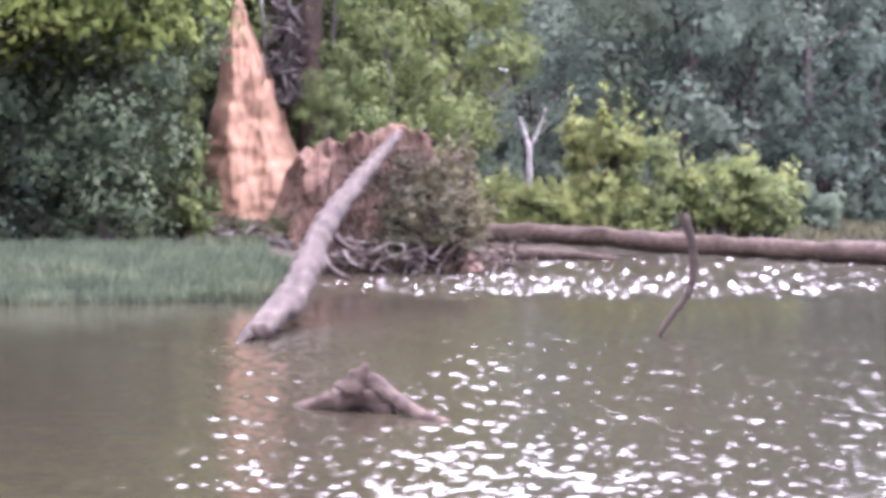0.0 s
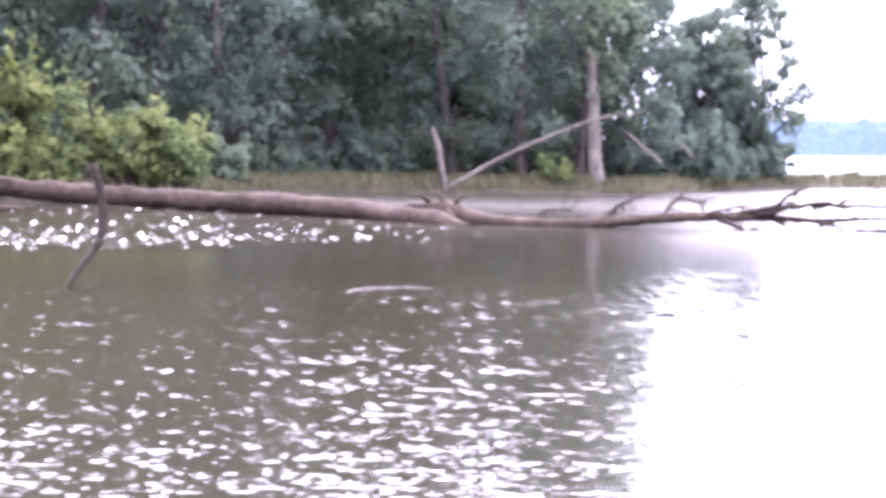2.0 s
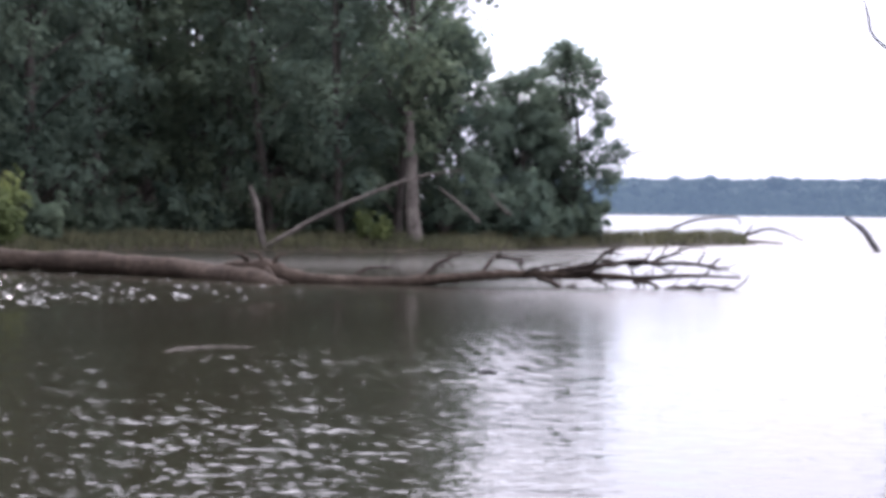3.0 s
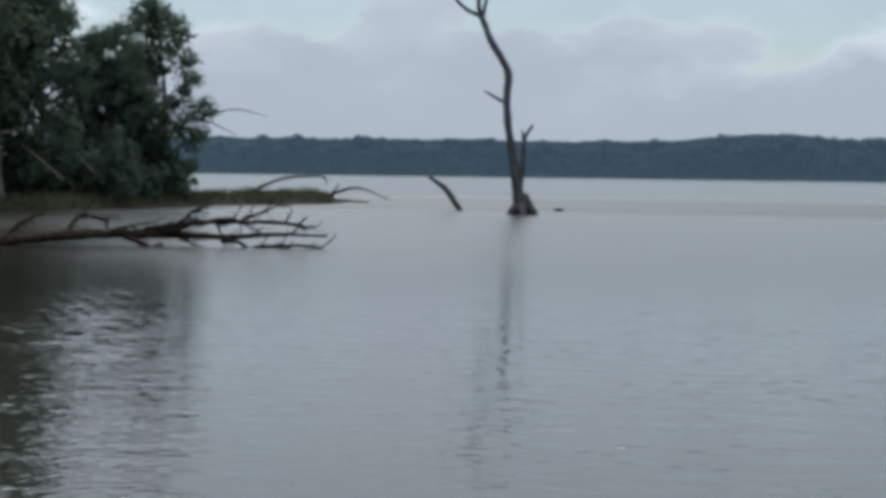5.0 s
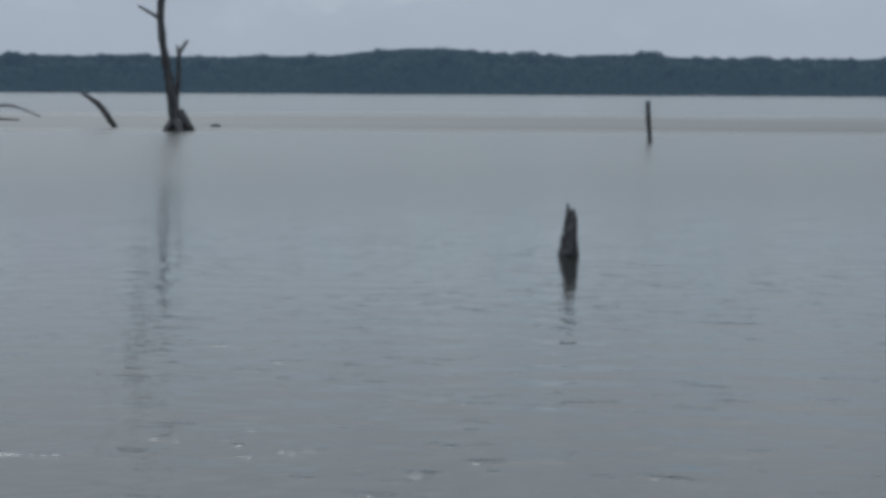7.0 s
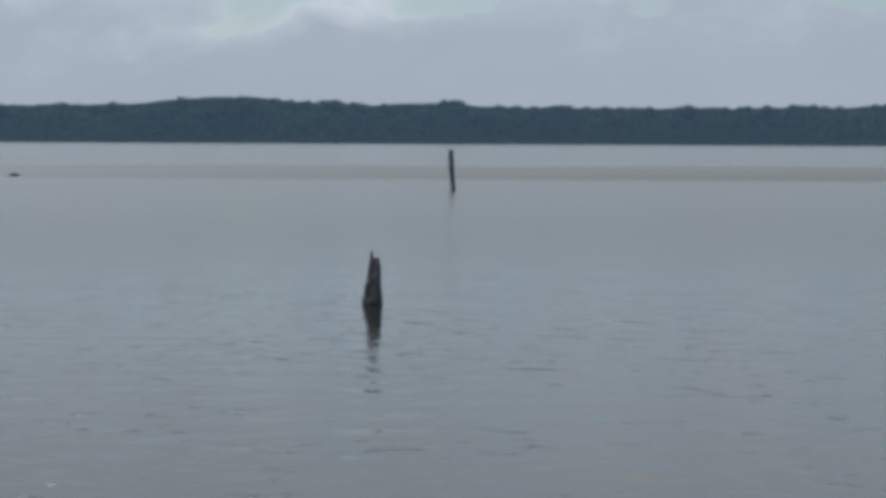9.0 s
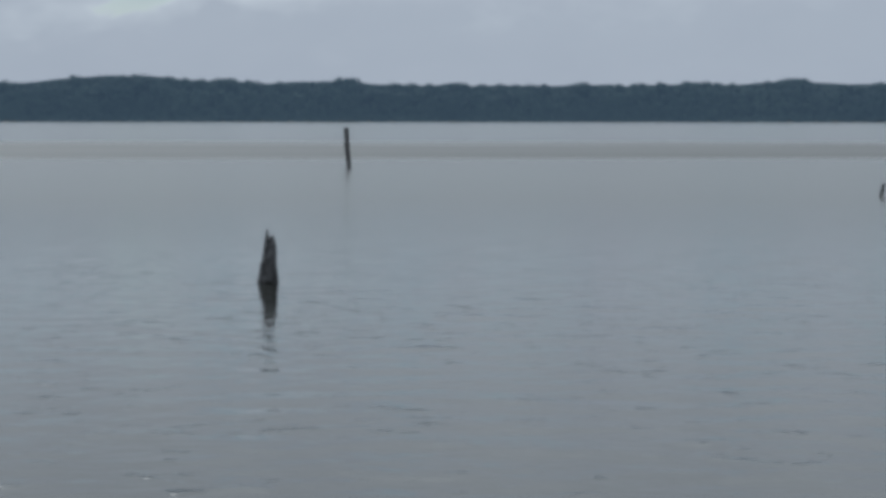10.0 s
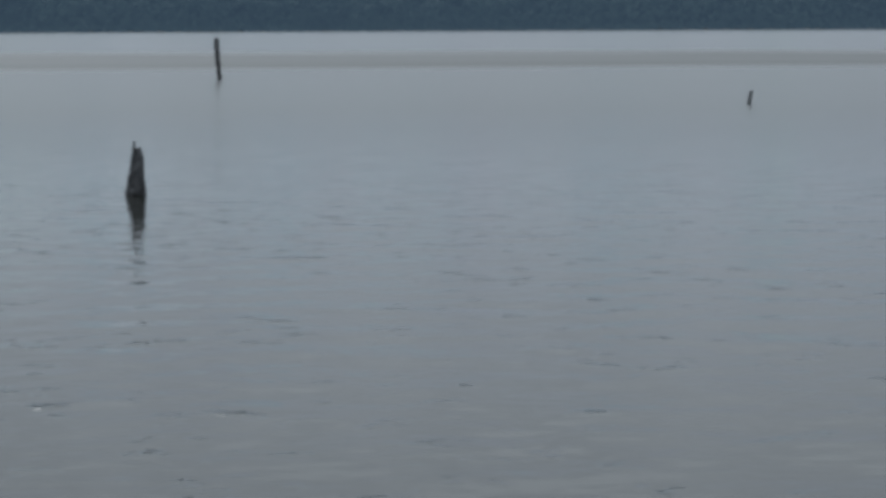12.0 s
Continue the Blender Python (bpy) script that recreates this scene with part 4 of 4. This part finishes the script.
part("branch", limb(Geo(), polar([(2.5, 57, 2.9), (2.8, 57, 3.58), (2.98, 57, 4.14)]), [0.05, 0.035, 0.015], 7, 0.12, 0.12, 2), M_PALEWOOD, fork)

hang = thing("dead_branch", at(-5.1, 45, 4.6), "thin white dead branch hanging beside the clay face", "branch")
part("stem", limb(Geo(), polar([(-5.2, 45.3, 7.2), (-5.15, 45, 6.0), (-5.05, 45.6, 5.24), (-5.1, 46.9, 4.2)]), [0.04, 0.035, 0.03, 0.02], 7, 0.15, 0.12, 1), M_PALEWOOD, hang)

far_snag = thing("white_snag", at(16.9, 76, 0.1), "thin white broken snag at the edge of the forest", "snag")
part("stem", limb(Geo(), polar([(16.92, 74.2, -0.1), (16.8, 74.2, 0.98), (16.68, 74.2, 1.84), (16.53, 74.2, 2.4)]), [0.14, 0.13, 0.12, 0.05], 8, 0.15, 0.12, 1, 0.15), M_GREYWOOD, far_snag)
far_lean = thing("leaning_dead_tree", at(17.0, 76.5, 0.2), "long grey dead tree leaning against the forest edge", "dead tree")
part("trunk", limb(Geo(), polar([(16.9, 74.3, 0.1), (18.33, 74.4, 1.2), (19.63, 74.5, 2.0), (21.24, 74.6, 2.8), (22.6, 75, 3.1)]), [0.1, 0.09, 0.075, 0.05, 0.02], 8, 0.3, 0.1, 1), M_GREYWOOD, far_lean)
pale = thing("pale_trunk", at(21.15, 77.5, 0.3), "pale bare tree trunk in front of the dark forest", "dead tree")
part("trunk", limb(Geo(), polar([(21.25, 76.5, 0.2), (21.17, 76.5, 1.5), (21.13, 76.6, 3.4), (21.07, 76.7, 5.2)]), [0.33, 0.28, 0.22, 0.13], 10, 0.3, 0.1, 2, 0.3), M_GREYWOOD, pale)
for k, rows in enumerate(([(21.9, 78, 2.5), (22.7, 77.5, 1.6), (23.1, 77, 1.1)], [(23.18, 80, 2.8), (23.51, 79.5, 2.0), (23.99, 79, 1.4)])):
    b = thing("dead_branch", at(*rows[2]), "pale dead branch hanging at the forest edge", "branch")
    part("stem", limb(Geo(), polar(rows), [0.05, 0.08, 0.04], 7, 0.2, 0.15, k), M_GREYWOOD, b)

spit = thing("spit_branch", at(30, 105, 0), "bare driftwood branches at the tip of the low spit", "branch")
for k, rows in enumerate(([(28.14, 101, 0.4), (29.27, 103, 1.22), (30.4, 104, 1.34), (30.49, 104, 0.95)], [(30.6, 105, 0.3), (30.89, 105, 1.02)],
                          [(30.5, 106, 0.3), (31.2, 105.5, 0.75), (31.6, 105, 0.7), (32.27, 105, 0.2)], [(30.5, 105, 0.15), (31.71, 105, 0.03)])):
    part("branch", limb(Geo(), polar(rows), [0.09, 0.06, 0.035], 6, 0.3, 0.12, k), M_LOGWOOD, spit)
tipb = thing("dead_branch", at(26.5, 89, 4), "bare twig reaching out of the last tree of the point", "branch")
part("stem", limb(Geo(), polar([(26.0, 90, 3.6), (27.22, 90, 4.13), (27.95, 90, 4.33), (28.79, 90, 4.04)]), [0.05, 0.035, 0.03, 0.012], 5, 0.25, 0.1, 1), M_BARK, tipb)
part("twig", limb(Geo(), polar([(26.6, 90, 3.9), (27.02, 90, 3.85), (27.5, 90, 3.5), (27.98, 90, 3.16)]), [0.04, 0.035, 0.025, 0.012], 5, 0.25, 0.1, 2), M_BARK, tipb)

dead = thing("dead_tree", at(36.1, 79.4, 0), "tall bare crooked dead tree standing in the lake", "dead tree")
part("trunk", limb(Geo(), polar([(36.12, 79.4, -0.4), (36.1, 79.4, 0.1), (35.96, 79.4, 1.11), (35.81, 79.4, 2.34), (35.67, 79.4, 3.56), (35.62, 79.4, 4.57), (35.67, 79.4, 5.46), (35.49, 79.4, 6.12),
                                 (35.14, 79.4, 6.9), (34.92, 79.4, 7.67), (34.82, 79.4, 8.0)]), [0.38, 0.31, 0.21, 0.165, 0.15, 0.145, 0.145, 0.14, 0.135, 0.12, 0.11], 12, 0.15, 0.14, 7), M_WETWOOD, dead)
for k, (rows, r) in enumerate((([(34.88, 79.4, 7.8), (34.39, 79.4, 8.15), (34.07, 79.4, 8.66), (33.97, 79.4, 9.33), (33.8, 79.4, 10.2)], 0.09), ([(34.82, 79.4, 7.9), (34.76, 79.4, 8.78), (34.68, 79.4, 9.67), (34.72, 79.4, 10.8)], 0.1),
                               ([(34.9, 79.4, 7.75), (35.0, 79.4, 8.67), (34.94, 79.4, 9.78), (35.05, 79.4, 10.6)], 0.085), ([(35.6, 79.4, 4.4), (35.28, 79.4, 4.65), (35.01, 79.4, 4.87)], 0.08),
                               ([(36.02, 79.4, 0.9), (36.12, 79.4, 2.12), (36.14, 79.4, 2.97), (36.38, 79.4, 3.55)], 0.12), ([(36.13, 79.4, 2.8), (36.08, 79.4, 3.35)], 0.07))):
    part("branch", limb(Geo(), polar(rows), [r, r * 0.8, r * 0.7, r * 0.45], 8, 0.12, 0.12, k, 0.05), M_WETWOOD, dead)
for k, (rows, r) in enumerate((([(36.06, 79.4, 0.5), (35.85, 79.2, 0.2), (35.68, 79.0, -0.1)], 0.2), ([(36.12, 79.4, 0.75), (36.3, 79.3, 0.38), (36.55, 79.2, -0.1)], 0.24), ([(36.1, 79.3, 0.4), (36.12, 78.8, 0.1), (36.15, 78.4, -0.2)], 0.2))):
    part("root", limb(Geo(), polar(rows), [r, r * 0.8, r * 0.5], 8, 0.1, 0.15, k), M_WETWOOD, dead)

twig = thing("slanting_branch", at(34.36, 85.5, 0), "dark dead branch slanting out of the lake", "branch")
part("stem", limb(Geo(), polar([(34.5, 85.5, -0.4), (34.36, 85.5, -0.05), (34.13, 85.5, 0.48), (33.88, 85.5, 0.98), (33.42, 85.5, 1.47)]), [0.12, 0.12, 0.13, 0.12, 0.07], 9, 0.12, 0.15, 3), M_WETWOOD, twig)
bit = thing("floating_driftwood", at(37.2, 88.2, 0), "small dark piece of driftwood awash near the dead tree", "driftwood")
part("stem", limb(Geo(), polar([(37.0, 88.2, 0.0), (37.15, 88.2, 0.06), (37.3, 88.2, 0.03)]), [0.05, 0.09, 0.05], 8, 0.06, 0.2, 3), M_WETWOOD, bit)
chunk = thing("floating_driftwood", at(23.3, 19.6, 0), "small dark chunk of driftwood afloat in the cove", "driftwood")
part("stem", limb(Geo(), polar([(23.05, 19.6, 0.0), (23.3, 19.6, 0.015), (23.6, 19.6, 0.0)]), [0.02, 0.035, 0.02], 9, 0.02, 0.25, 3), M_WETWOOD, chunk)
sunk = thing("sunken_branch", at(14.5, 23, 0), "thin pale branch barely awash in the cove", "branch")
part("stem", limb(Geo(), polar([(14.0, 22.2, -0.02), (14.5, 22.7, 0.0), (15.4, 23.0, 0.004), (16.6, 23.1, -0.004)]), [0.015, 0.018, 0.018, 0.01], 7, 0.08, 0.15, 3), M_GREYWOOD, sunk)

# ---- stump, post and stub on the open water ----
stump = thing("stump", at(47.27, 19.6, 0), "jagged dark stump standing out of calm water", "stump")
part("body", limb(Geo(), polar([(47.27, 19.6, -0.25), (47.27, 19.6, 0.0), (47.285, 19.6, 0.12), (47.31, 19.6, 0.25), (47.34, 19.6, 0.38), (47.35, 19.6, 0.44)]), [0.1, 0.097, 0.085, 0.068, 0.048, 0.02], 16, 0.025, 0.16, 4, 0.02), M_WETWOOD, stump)
for k, (rows, rr) in enumerate((([(47.17, 19.58, -0.1), (47.2, 19.58, 0.12), (47.235, 19.58, 0.34), (47.25, 19.58, 0.525)], [0.05, 0.05, 0.034, 0.008]),
                                ([(47.41, 19.6, -0.1), (47.415, 19.6, 0.2), (47.42, 19.6, 0.36), (47.41, 19.6, 0.465)], [0.04, 0.042, 0.032, 0.008]),
                                ([(47.3, 19.53, 0.0), (47.31, 19.54, 0.2), (47.32, 19.56, 0.37)], [0.045, 0.035, 0.008]))):
    part("splinter", limb(Geo(), polar(rows), rr, 8, 0.025, 0.18, k), M_WETWOOD, stump)
post = thing("post", at(49.52, 65, 0), "weathered dark wooden post standing in the lake", "post")
part("shaft", limb(Geo(), polar([(49.56, 65, -0.5), (49.55, 65, -0.02), (49.5, 65, 0.69), (49.475, 65, 1.3)]), [0.075, 0.075, 0.085, 0.08], 10, 0.08, 0.1, 4, 0.04), M_WETWOOD, post)
stub = thing("post_stub", at(64.65, 42.3, 0), "short dark leaning stub of a post in the lake", "post")
part("shaft", limb(Geo(), polar([(64.59, 42.3, -0.2), (64.62, 42.3, 0.0), (64.69, 42.3, 0.27)]), [0.04, 0.04, 0.035], 9, 0.04, 0.12, 4, 0.03), M_WETWOOD, stub)
